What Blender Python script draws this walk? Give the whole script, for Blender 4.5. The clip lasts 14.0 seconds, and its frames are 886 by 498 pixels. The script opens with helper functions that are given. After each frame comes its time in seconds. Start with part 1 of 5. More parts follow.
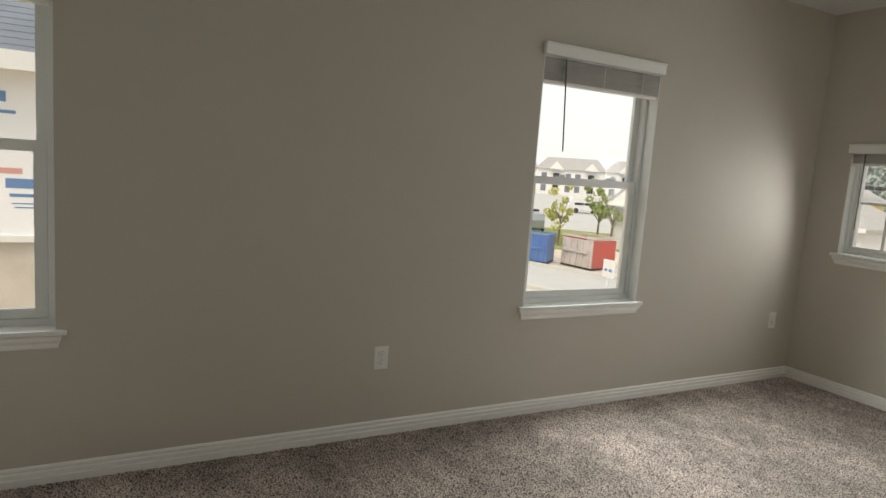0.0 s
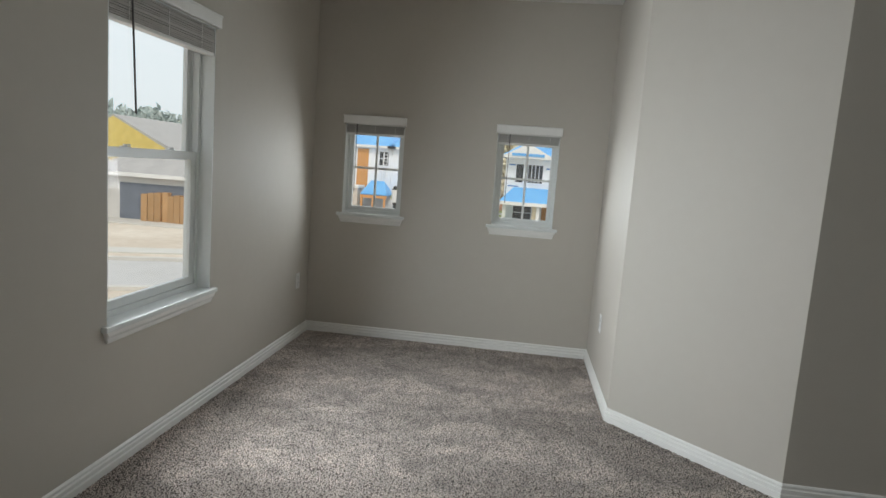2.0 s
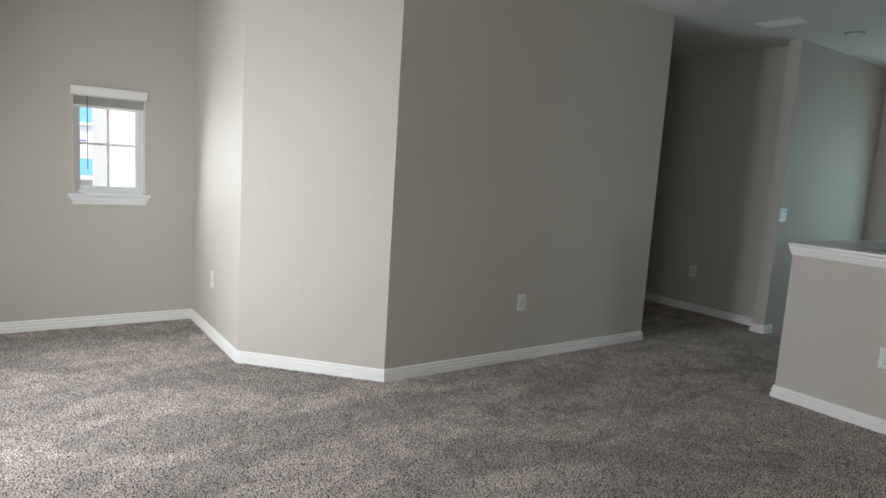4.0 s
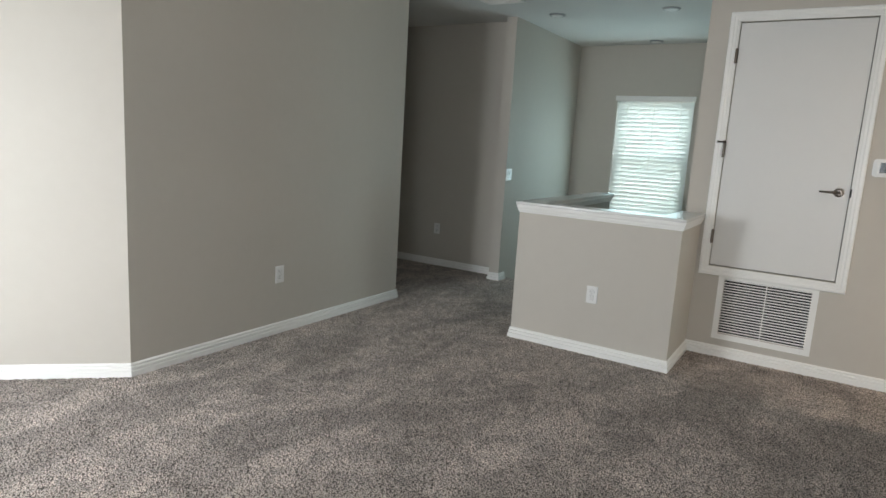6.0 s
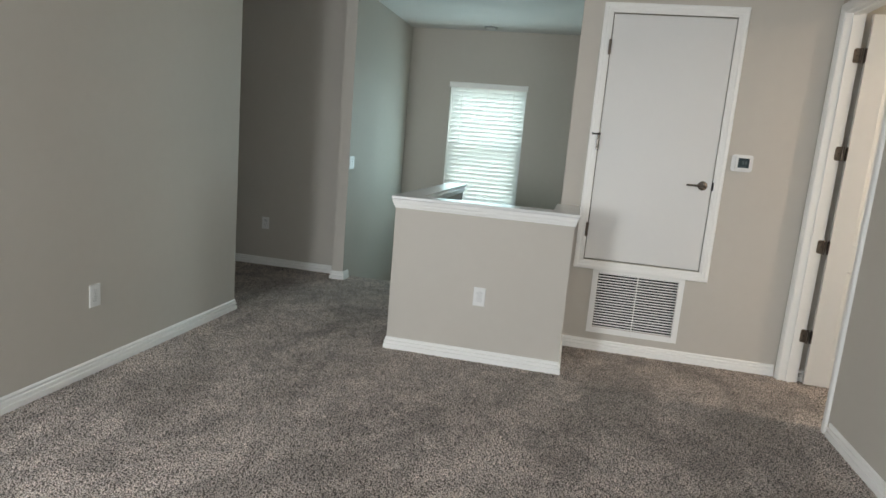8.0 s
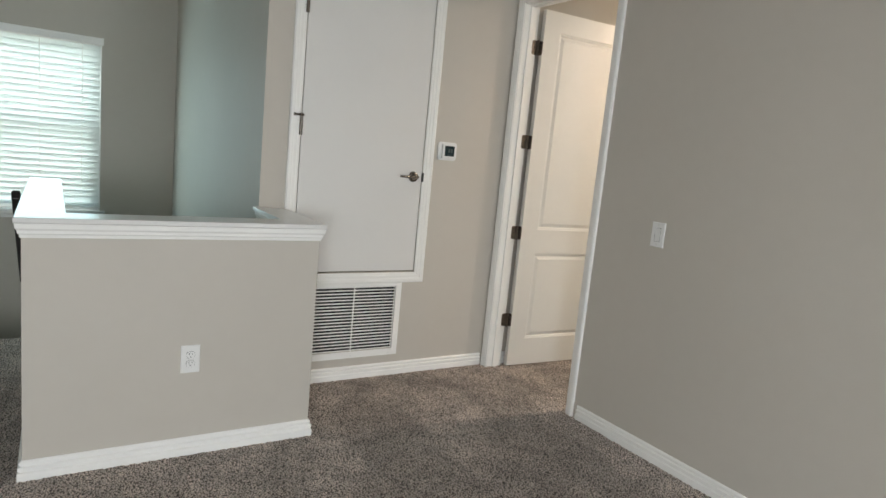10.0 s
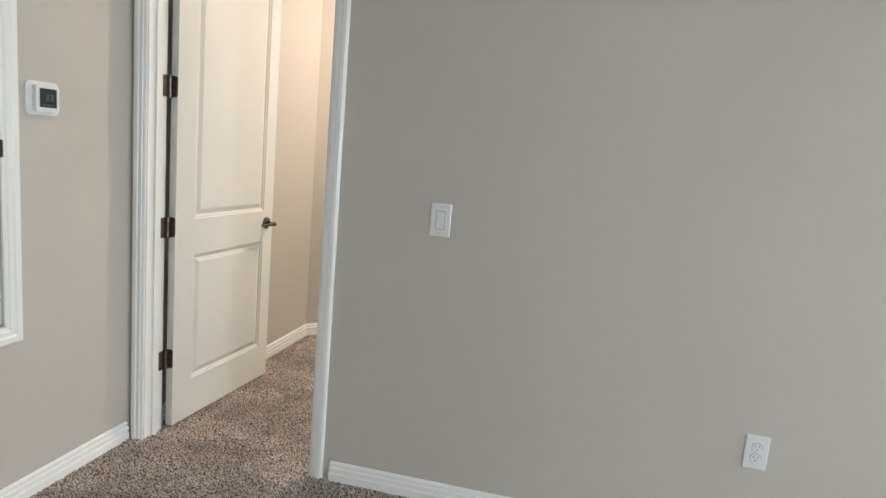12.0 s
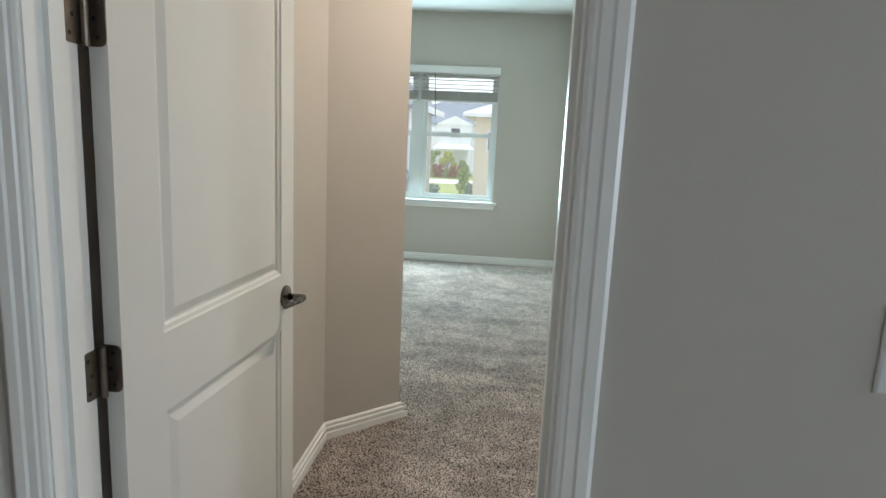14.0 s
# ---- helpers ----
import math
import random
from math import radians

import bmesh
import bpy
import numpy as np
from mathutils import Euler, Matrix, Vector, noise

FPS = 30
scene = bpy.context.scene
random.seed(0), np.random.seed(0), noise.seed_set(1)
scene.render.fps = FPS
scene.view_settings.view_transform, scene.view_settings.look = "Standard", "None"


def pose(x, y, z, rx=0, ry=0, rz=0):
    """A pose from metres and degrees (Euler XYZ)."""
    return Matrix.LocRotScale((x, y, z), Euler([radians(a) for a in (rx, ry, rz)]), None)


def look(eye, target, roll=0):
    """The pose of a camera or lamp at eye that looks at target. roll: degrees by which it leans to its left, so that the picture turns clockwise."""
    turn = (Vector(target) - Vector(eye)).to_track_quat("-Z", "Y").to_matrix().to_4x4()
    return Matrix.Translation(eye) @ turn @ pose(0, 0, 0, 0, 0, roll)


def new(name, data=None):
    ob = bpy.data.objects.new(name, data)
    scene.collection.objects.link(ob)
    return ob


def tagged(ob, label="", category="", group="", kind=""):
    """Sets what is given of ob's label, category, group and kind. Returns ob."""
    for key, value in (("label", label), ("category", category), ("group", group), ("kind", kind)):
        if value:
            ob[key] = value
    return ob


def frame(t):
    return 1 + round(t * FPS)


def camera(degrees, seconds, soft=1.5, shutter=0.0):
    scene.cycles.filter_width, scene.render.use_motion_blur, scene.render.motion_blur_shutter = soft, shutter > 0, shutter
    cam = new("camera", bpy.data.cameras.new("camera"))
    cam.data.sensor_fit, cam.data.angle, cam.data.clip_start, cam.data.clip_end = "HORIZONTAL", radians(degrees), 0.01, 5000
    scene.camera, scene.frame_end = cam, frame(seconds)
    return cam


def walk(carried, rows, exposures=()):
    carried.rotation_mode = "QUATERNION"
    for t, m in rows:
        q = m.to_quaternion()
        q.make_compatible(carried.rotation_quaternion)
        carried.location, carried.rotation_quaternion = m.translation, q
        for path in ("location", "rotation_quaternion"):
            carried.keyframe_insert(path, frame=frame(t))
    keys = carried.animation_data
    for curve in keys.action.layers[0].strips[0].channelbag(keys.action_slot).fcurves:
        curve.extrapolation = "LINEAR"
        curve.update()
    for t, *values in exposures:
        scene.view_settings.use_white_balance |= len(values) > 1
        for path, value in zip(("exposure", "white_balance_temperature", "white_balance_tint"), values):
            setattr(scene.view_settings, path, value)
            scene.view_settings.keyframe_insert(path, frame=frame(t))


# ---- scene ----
cam = camera(70.8, 14.0)
PATH = [
    (0, (0.188, 0.022, 1.436), (1.117, 1.774, 1.178), 4.1),
    (0.5, (0.001, 0.236, 1.443), (1.317, 1.723, 1.202), 4.2),
    (1, (-0.023, 0.564, 1.428), (1.676, 1.588, 1.171), 4.0),
    (1.5, (-0.12, 0.834, 1.465), (1.777, 1.416, 1.215), 4.0),
    (2, (-0.119, 1.239, 1.439), (1.851, 1.472, 1.183), 4.2),
    (2.5, (-0.029, 1.474, 1.44), (1.951, 1.479, 1.157), 3.9),
    (3, (-0.147, 1.714, 1.473), (1.803, 1.369, 1.193), 3.7),
    (3.5, (-0.335, 1.824, 1.411), (1.479, 1.016, 1.174), 3.8),
    (4, (-0.493, 1.853, 1.392), (1.129, 0.712, 1.132), 3.7),
    (4.2, (-0.508, 1.92, 1.404), (1.029, 0.669, 1.134), 3.7),
    (6.3, (-0.412, 1.877, 1.452), (0.597, 0.184, 1.11), 3.4),
    (6.5, (-0.359, 1.846, 1.437), (0.635, 0.145, 1.094), 3.4),
    (7, (-0.13, 1.826, 1.442), (0.721, 0.049, 1.099), 3.9),
    (9.3, (1.013, 0.89, 1.403), (0.502, -1.019, 1.099), 5.3),
    (9.5, (1.12, 0.753, 1.429), (0.44, -1.103, 1.124), 5.3),
    (10, (1.401, 0.41, 1.419), (0.344, -1.263, 1.126), 5.5),
    (10.5, (1.467, 0.061, 1.388), (0.106, -1.376, 1.099), 5.3),
    (11, (1.453, -0.378, 1.392), (-0.19, -1.479, 1.095), 5.1),
    (11.5, (1.395, -0.746, 1.415), (-0.417, -1.538, 1.117), 5.0),
    (12, (1.124, -1.115, 1.394), (-0.805, -1.545, 1.083), 5.0),
    (12.5, (0.837, -1.45, 1.376), (-1.127, -1.645, 1.055), 4.9),
    (13, (0.471, -1.759, 1.371), (-1.499, -1.863, 1.041), 4.8),
    (13.5, (0.094, -1.958, 1.394), (-1.872, -2.092, 1.049), 3.9),
    (14, (-0.271, -2.204, 1.395), (-2.231, -2.39, 1.046), 2.6),
]
EXPOSURES = [(0.0, -0.24, 7870, 15), (0.5, -0.19, 7220, 13), (1.5, -0.42, 7020, 13), (2.0, -0.5, 7020, 13), (3.0, -0.52, 7220, 14), (4.2, 0.28, 7070, 15), (6.5, 0.66, 7120, 15), (7.2, 0.75, 7120, 15), (9.5, 0.72, 7220, 15), (11.0, 0.92, 7070, 14), (12.0, 1.02, 6770, 13), (13.0, 0.8, 6670, 13), (14.0, 0.33, 6370, 11)]
walk(cam, [(t, look(eye, target, roll)) for t, eye, target, roll in PATH], EXPOSURES)

# ---------- world, sun, window light ----------
world = bpy.data.worlds.new("overcast_sky")
scene.world = world
world.use_nodes = True
wn = world.node_tree.nodes
wl = world.node_tree.links
bg = wn["Background"]
sky = wn.new("ShaderNodeTexSky")
sky.sky_type = "NISHITA"
sky.sun_disc = False
sky.sun_elevation = radians(47)
sky.sun_rotation = radians(235)
sky.dust_density = 6.0
haze = wn.new("ShaderNodeMixRGB")
haze.inputs["Fac"].default_value = 0.85
haze.inputs["Color2"].default_value = (8.7, 10.0, 11.0, 1)
wl.new(sky.outputs["Color"], haze.inputs["Color1"])
wl.new(haze.outputs["Color"], bg.inputs["Color"])
bg.inputs["Strength"].default_value = 0.15

sun = new("sun", bpy.data.lights.new("sun", "SUN"))
sun.data.energy, sun.data.angle, sun.data.color = 1.9, radians(14), (1.0, 0.96, 0.9)
sun.matrix_world = look((0, 0, 14), (11, 7, 0))


def window_light(name, centre, facing, width, height, watts, colour, spread=180):
    """An area lamp in a window's opening, in place of the sky's light."""
    ob = new(name, bpy.data.lights.new(name, "AREA"))
    ob.data.shape, ob.data.size, ob.data.size_y = "RECTANGLE", width, height
    ob.data.energy, ob.data.color, ob.data.spread = watts, colour, radians(spread)
    ob.matrix_world = look(centre, Vector(centre) + Vector(facing))
    return ob


SKYLIGHT = (0.77, 0.90, 1.0)
for low in (1.02, 1.63):
    window_light("window_light", (-0.475, 2.862, low), (0, -1, -0.28), 0.86, 0.60, 11.5, SKYLIGHT, 150)
    window_light("window_light", (2.7325, 2.862, low), (0, -1, -0.28), 0.86, 0.60, 25, SKYLIGHT, 150)
window_light("window_light", (4.790, 2.443, 1.37), (-1, 0, -0.20), 0.46, 0.62, 7.2, SKYLIGHT, 150)
window_light("window_light", (4.790, 1.217, 1.37), (-1, 0, -0.20), 0.46, 0.62, 7.8, SKYLIGHT, 150)
window_light("window_light", (1.52, -5.905, 1.38), (0, 1, -0.10), 0.85, 1.35, 10, (0.52, 0.87, 1.0))
window_light("window_light", (1.52, -6.60, 1.60), (0, 1, -0.25), 1.3, 1.7, 22, (0.80, 0.95, 1.0))
window_light("window_light", (-7.310, -3.21, 1.32), (1, 0, -0.06), 1.68, 1.10, 85, (0.64, 0.92, 1.0))
passage = new("passage_lamp", bpy.data.lights.new("passage_lamp", "AREA"))
passage.data.shape, passage.data.size, passage.data.energy, passage.data.color = "DISK", 0.11, 19, (1.0, 0.87, 0.74)
passage.matrix_world = look((-2.85, -1.90, 2.72), (-2.85, -1.90, 0))

# ---------- materials ----------


def material(name, colour, rough=0.6, metal=0.0, second=None, scale=8.0, mix=0.5, bump=0.0, bump_scale=200.0,
             distance=0.002, coat=0.0, stretch=(1, 1, 1), random_amount=0.0, spec=0.5):
    """A surface with colour varied at two scales, and fine relief."""
    m = bpy.data.materials.new(name)
    m.use_nodes = True
    n, l = m.node_tree.nodes, m.node_tree.links
    b = n["Principled BSDF"]
    b.inputs["Roughness"].default_value = rough
    b.inputs["Metallic"].default_value = metal
    b.inputs["Coat Weight"].default_value = coat
    b.inputs["Specular IOR Level"].default_value = spec
    tc = n.new("ShaderNodeTexCoord")
    mp = n.new("ShaderNodeMapping")
    mp.inputs["Scale"].default_value = stretch
    l.new(tc.outputs["Object"], mp.inputs["Vector"])
    second = second or tuple(c * 0.88 for c in colour)
    big, fine = n.new("ShaderNodeTexNoise"), n.new("ShaderNodeTexNoise")
    big.inputs["Scale"].default_value, big.inputs["Detail"].default_value = scale, 3.0
    fine.inputs["Scale"].default_value, fine.inputs["Detail"].default_value = scale * 14, 2.0
    for x in (big, fine):
        l.new(mp.outputs["Vector"], x.inputs["Vector"])
    add = n.new("ShaderNodeMath")
    add.operation = "MULTIPLY_ADD"
    add.inputs[1].default_value = 0.45
    l.new(fine.outputs["Fac"], add.inputs[0])
    l.new(big.outputs["Fac"], add.inputs[2])
    ramp = n.new("ShaderNodeMapRange")
    ramp.inputs["From Min"].default_value, ramp.inputs["From Max"].default_value = 0.5, 0.95
    ramp.inputs["To Max"].default_value = mix * 2
    ramp.clamp = True
    l.new(add.outputs[0], ramp.inputs["Value"])
    mx = n.new("ShaderNodeMixRGB")
    mx.inputs["Color1"].default_value, mx.inputs["Color2"].default_value = (*colour, 1), (*second, 1)
    l.new(ramp.outputs["Result"], mx.inputs["Fac"])
    last = mx.outputs["Color"]
    if random_amount:
        info, hsv, mr = n.new("ShaderNodeObjectInfo"), n.new("ShaderNodeHueSaturation"), n.new("ShaderNodeMapRange")
        mr.inputs["To Min"].default_value, mr.inputs["To Max"].default_value = 1 - random_amount, 1 + random_amount
        l.new(info.outputs["Random"], mr.inputs["Value"])
        l.new(mr.outputs["Result"], hsv.inputs["Value"])
        l.new(last, hsv.inputs["Color"])
        last = hsv.outputs["Color"]
    l.new(last, b.inputs["Base Color"])
    if bump:
        bt, bp = n.new("ShaderNodeTexNoise"), n.new("ShaderNodeBump")
        bt.inputs["Scale"].default_value, bt.inputs["Detail"].default_value = bump_scale, 3.0
        l.new(mp.outputs["Vector"], bt.inputs["Vector"])
        bp.inputs["Strength"].default_value, bp.inputs["Distance"].default_value = bump, distance
        l.new(bt.outputs["Fac"], bp.inputs["Height"])
        l.new(bp.outputs["Normal"], b.inputs["Normal"])
    return m


def carpet_material():
    """Cut-pile carpet: curled brown-grey tufts, the shade between them put into the colour as dark gaps, and lighter
    and darker lay where it was trodden and swept.
    """
    m = bpy.data.materials.new("carpet_pile")
    m.use_nodes = True
    n, l = m.node_tree.nodes, m.node_tree.links
    b = n["Principled BSDF"]
    b.inputs["Roughness"].default_value = 1.0
    b.inputs["Specular IOR Level"].default_value = 0.05
    b.inputs["Sheen Weight"].default_value = 0.2
    b.inputs["Sheen Roughness"].default_value = 0.5
    tc = n.new("ShaderNodeTexCoord")

    def noise_at(scale, detail, distortion=0.0, rough=0.5, stretch=(1, 1, 1), turn=0.0):
        mp, t = n.new("ShaderNodeMapping"), n.new("ShaderNodeTexNoise")
        mp.inputs["Scale"].default_value = stretch
        mp.inputs["Rotation"].default_value = (0, 0, turn)
        l.new(tc.outputs["Object"], mp.inputs["Vector"])
        l.new(mp.outputs["Vector"], t.inputs["Vector"])
        t.inputs["Scale"].default_value, t.inputs["Detail"].default_value = scale, detail
        t.inputs["Distortion"].default_value, t.inputs["Roughness"].default_value = distortion, rough
        return t

    def ranged(socket, a, b_, c, d):
        r = n.new("ShaderNodeMapRange")
        for k, v in zip(("From Min", "From Max", "To Min", "To Max"), (a, b_, c, d)):
            r.inputs[k].default_value = v
        l.new(socket, r.inputs["Value"])
        return r.outputs["Result"]

    def times(p, q):
        t = n.new("ShaderNodeMath")
        t.operation = "MULTIPLY"
        l.new(p, t.inputs[0])
        l.new(q, t.inputs[1])
        return t.outputs[0]

    bend = n.new("ShaderNodeVectorMath")
    bend.operation = "MULTIPLY_ADD"
    bend.inputs[1].default_value = (0.011, 0.011, 0.0)
    l.new(noise_at(95, 2).outputs["Color"], bend.inputs[0])
    l.new(tc.outputs["Object"], bend.inputs[2])
    cell = n.new("ShaderNodeTexVoronoi")
    cell.voronoi_dimensions = "2D"
    cell.inputs["Scale"].default_value = 130
    l.new(bend.outputs[0], cell.inputs["Vector"])
    pile = n.new("ShaderNodeMath")
    pile.operation = "MULTIPLY_ADD"
    pile.inputs[1].default_value = 0.34
    l.new(ranged(noise_at(210, 2, 0.6, 0.6).outputs["Fac"], 0.25, 0.75, -0.5, 0.5), pile.inputs[0])
    l.new(ranged(cell.outputs["Distance"], 0.18, 0.66, 1.0, 0.0), pile.inputs[2])
    ramp = n.new("ShaderNodeValToRGB")
    e = ramp.color_ramp.elements
    e[0].position, e[0].color = 0.10, (0.095, 0.076, 0.065, 1)
    e[1].position, e[1].color = 0.85, (0.62, 0.53, 0.475, 1)
    mid = ramp.color_ramp.elements.new(0.42)
    mid.color = (0.36, 0.30, 0.262, 1)
    l.new(pile.outputs[0], ramp.inputs["Fac"])
    swath = ranged(noise_at(2.0, 4, 0.6, 0.62, (1, 0.45, 1), 0.5).outputs["Fac"], 0.45, 0.55, 0.84, 1.15)
    tread = ranged(noise_at(5.5, 4, 1.0, 0.65).outputs["Fac"], 0.44, 0.56, 0.86, 1.13)
    parts = n.new("ShaderNodeSeparateColor")
    l.new(cell.outputs["Color"], parts.inputs[0])
    fleck = ranged(parts.outputs[0], 0.0, 1.0, 0.80, 1.20)
    hsv = n.new("ShaderNodeHueSaturation")
    l.new(times(times(swath, tread), fleck), hsv.inputs["Value"])
    l.new(ramp.outputs["Color"], hsv.inputs["Color"])
    l.new(hsv.outputs["Color"], b.inputs["Base Color"])
    bp = n.new("ShaderNodeBump")
    bp.inputs["Strength"].default_value, bp.inputs["Distance"].default_value = 0.6, 0.007
    l.new(pile.outputs[0], bp.inputs["Height"])
    l.new(bp.outputs["Normal"], b.inputs["Normal"])
    return m


def glass_material(haze):
    """Clear glass with a Fresnel gloss; a translucent share stands in for haze outdoors."""
    m = bpy.data.materials.new("window_glass")
    m.use_nodes = True
    n, l = m.node_tree.nodes, m.node_tree.links
    n.remove(n["Principled BSDF"])
    clear, gloss, mix, fr = (n.new("ShaderNodeBsdfTransparent"), n.new("ShaderNodeBsdfGlossy"), n.new("ShaderNodeMixShader"),
                             n.new("ShaderNodeFresnel"))
    clear.inputs["Color"].default_value = (0.95, 0.97, 0.96, 1)
    gloss.inputs["Roughness"].default_value = 0.01
    fr.inputs["IOR"].default_value = 1.3
    l.new(fr.outputs["Fac"], mix.inputs["Fac"])
    l.new(clear.outputs[0], mix.inputs[1])
    l.new(gloss.outputs[0], mix.inputs[2])
    veil, veil_mix = n.new("ShaderNodeBsdfTranslucent"), n.new("ShaderNodeMixShader")
    veil_mix.inputs["Fac"].default_value = haze
    l.new(mix.outputs[0], veil_mix.inputs[1])
    l.new(veil.outputs[0], veil_mix.inputs[2])
    l.new(veil_mix.outputs[0], n["Material Output"].inputs["Surface"])
    return m


WALL = material("wall_paint", (0.545, 0.506, 0.453), 0.62, second=(0.525, 0.486, 0.433), scale=1.2, bump=0.18, bump_scale=140, distance=0.0015, spec=0.3)
CEIL = material("ceiling_paint", (0.72, 0.72, 0.70), 0.85, second=(0.69, 0.69, 0.67), scale=2.0, bump=0.35, bump_scale=90, distance=0.003)
TRIM = material("white_trim_paint", (0.87, 0.86, 0.835), 0.33, second=(0.84, 0.83, 0.80), scale=3.0, bump=0.04, bump_scale=60)
DOOR = material("door_paint", (0.86, 0.845, 0.81), 0.28, second=(0.835, 0.82, 0.785), scale=2.0, bump=0.05, bump_scale=80)
CLOSET = material("closet_door_paint", (0.70, 0.69, 0.67), 0.4, second=(0.685, 0.675, 0.655), scale=2.0, bump=0.05, bump_scale=50)
VINYL = material("white_vinyl", (0.80, 0.82, 0.81), 0.3, second=(0.77, 0.79, 0.78), scale=4.0)
PLASTIC = material("white_plastic", (0.78, 0.775, 0.76), 0.3, second=(0.75, 0.745, 0.73), scale=20.0)
# White slats greyed: the backlit stack's shade is put into the colour.
SLAT = material("shaded_blind_slat", (0.46, 0.44, 0.415), 0.45, second=(0.54, 0.52, 0.49), scale=6.0)
SLATWHITE = material("white_blind_slat", (0.82, 0.84, 0.83), 0.45, second=(0.79, 0.81, 0.80), scale=6.0)
WAND = material("grey_wand", (0.16, 0.15, 0.15), 0.35, scale=10.0)
BRONZE = material("bronze_hinge", (0.20, 0.165, 0.135), 0.36, 0.85, second=(0.15, 0.12, 0.10), scale=30.0)
NICKEL = material("satin_nickel", (0.20, 0.175, 0.155), 0.26, 1.0, second=(0.16, 0.14, 0.125), scale=40.0)
DARK = material("dark_gap", (0.018, 0.017, 0.017), 0.6, scale=10.0)
BLACKWOOD = material("dark_stained_rail", (0.022, 0.018, 0.016), 0.35, second=(0.035, 0.028, 0.024), scale=5.0, stretch=(8, 1, 1))
SCREEN = material("grey_screen", (0.018, 0.034, 0.038), 0.12, second=(0.022, 0.040, 0.044), scale=30.0)
RINGGREY = material("grey_lamp_ring", (0.36, 0.37, 0.37), 0.35, second=(0.32, 0.33, 0.33), scale=12.0)
CAPPAINT = material("cap_paint", (0.70, 0.69, 0.67), 0.3, second=(0.67, 0.66, 0.64), scale=3.0, bump=0.03)
n, l = SLATWHITE.node_tree.nodes, SLATWHITE.node_tree.links
glow_through, blend = n.new("ShaderNodeBsdfTranslucent"), n.new("ShaderNodeMixShader")
glow_through.inputs["Color"].default_value = (0.80, 0.86, 0.86, 1)
blend.inputs["Fac"].default_value = 0.5
l.new(n["Principled BSDF"].outputs[0], blend.inputs[1])
l.new(glow_through.outputs[0], blend.inputs[2])
l.new(blend.outputs[0], n["Material Output"].inputs["Surface"])
CARPET = carpet_material()
GLASS = glass_material(0.02)
GLASS_HAZED = glass_material(0.05)
GLASS_HAZIER = glass_material(0.10)
GLOW = material("warm_glowing_lens", (0.8, 0.75, 0.65), 0.5)
GLOW.node_tree.nodes["Principled BSDF"].inputs["Emission Color"].default_value = (1.0, 0.82, 0.62, 1)
GLOW.node_tree.nodes["Principled BSDF"].inputs["Emission Strength"].default_value = 8.0

# ---------- mesh helpers ----------


def mesh_of(name, bm, mat, smooth=False):
    me = bpy.data.meshes.new(name)
    bmesh.ops.recalc_face_normals(bm, faces=bm.faces)
    bm.to_mesh(me)
    bm.free()
    me.materials.append(mat)
    if smooth:
        me.shade_smooth()
    return me


def thing(name, bm, mat, label="", category="", group="", kind="", smooth=False):
    return tagged(new(name, mesh_of(name, bm, mat, smooth)), label, category, group, kind)


def empty(name, at, label="", category="", group="", kind=""):
    ob = new(name)
    ob.empty_display_size = 0.05
    ob.matrix_world = at if isinstance(at, Matrix) else Matrix.Translation(at)
    return tagged(ob, label, category, group, kind)


def part(name, bm, mat, parent, label="", smooth=False):
    """One mesh under a thing or part; its coordinates are the parent's own."""
    ob = new(name, mesh_of(name, bm, mat, smooth))
    ob.parent = parent
    return tagged(ob, label)


def box(bm, x0, x1, y0, y1, z0, z1, bevel=0.0, segments=1):
    m = Matrix.LocRotScale(((x0 + x1) / 2, (y0 + y1) / 2, (z0 + z1) / 2), None, (abs(x1 - x0), abs(y1 - y0), abs(z1 - z0)))
    made = bmesh.ops.create_cube(bm, size=1.0, matrix=m)["verts"]
    if bevel:
        edges = list({e for v in made for e in v.link_edges})
        bmesh.ops.bevel(bm, geom=edges, offset=bevel, segments=segments, affect="EDGES", profile=0.5)
    return bm


def boxes(*rows, bevel=0.0):
    bm = bmesh.new()
    for r in rows:
        box(bm, *r, bevel=bevel)
    return bm


def rod(bm, a, b, r, r2=None, sides=16, caps=True):
    a, b = Vector(a), Vector(b)
    turn = (b - a).to_track_quat("Z", "Y").to_matrix().to_4x4()
    bmesh.ops.create_cone(bm, cap_ends=caps, segments=sides, radius1=r, radius2=r if r2 is None else r2, depth=(b - a).length,
                          matrix=Matrix.Translation((a + b) / 2) @ turn)
    return bm


def sweep(bm, profile, path, closed=False):
    """Sweep a profile of (out, up) along a level path of (x, y), mitred; out is to the path's left."""
    pts = [Vector((*p, 0)) for p in path]
    rings = []
    count = len(pts)
    for i, p in enumerate(pts):
        before = (p - pts[i - 1]).normalized() if i or closed else None
        after = (pts[(i + 1) % count] - p).normalized() if i < count - 1 or closed else None
        side = [Vector((-d.y, d.x, 0)) for d in (before, after) if d is not None]
        if len(side) == 2:
            m = (side[0] + side[1]).normalized()
            m = m / max(0.2, m.dot(side[0]))
        else:
            m = side[0]
        rings.append([bm.verts.new(p + m * o + Vector((0, 0, u))) for o, u in profile])
    k = len(profile)
    for i in range(count if closed else count - 1):
        a, b = rings[i], rings[(i + 1) % count]
        for j in range(k):
            bm.faces.new((a[j], a[(j + 1) % k], b[(j + 1) % k], b[j]))
    if not closed:
        bm.faces.new(rings[0])
        bm.faces.new(list(reversed(rings[-1])))
    return bm


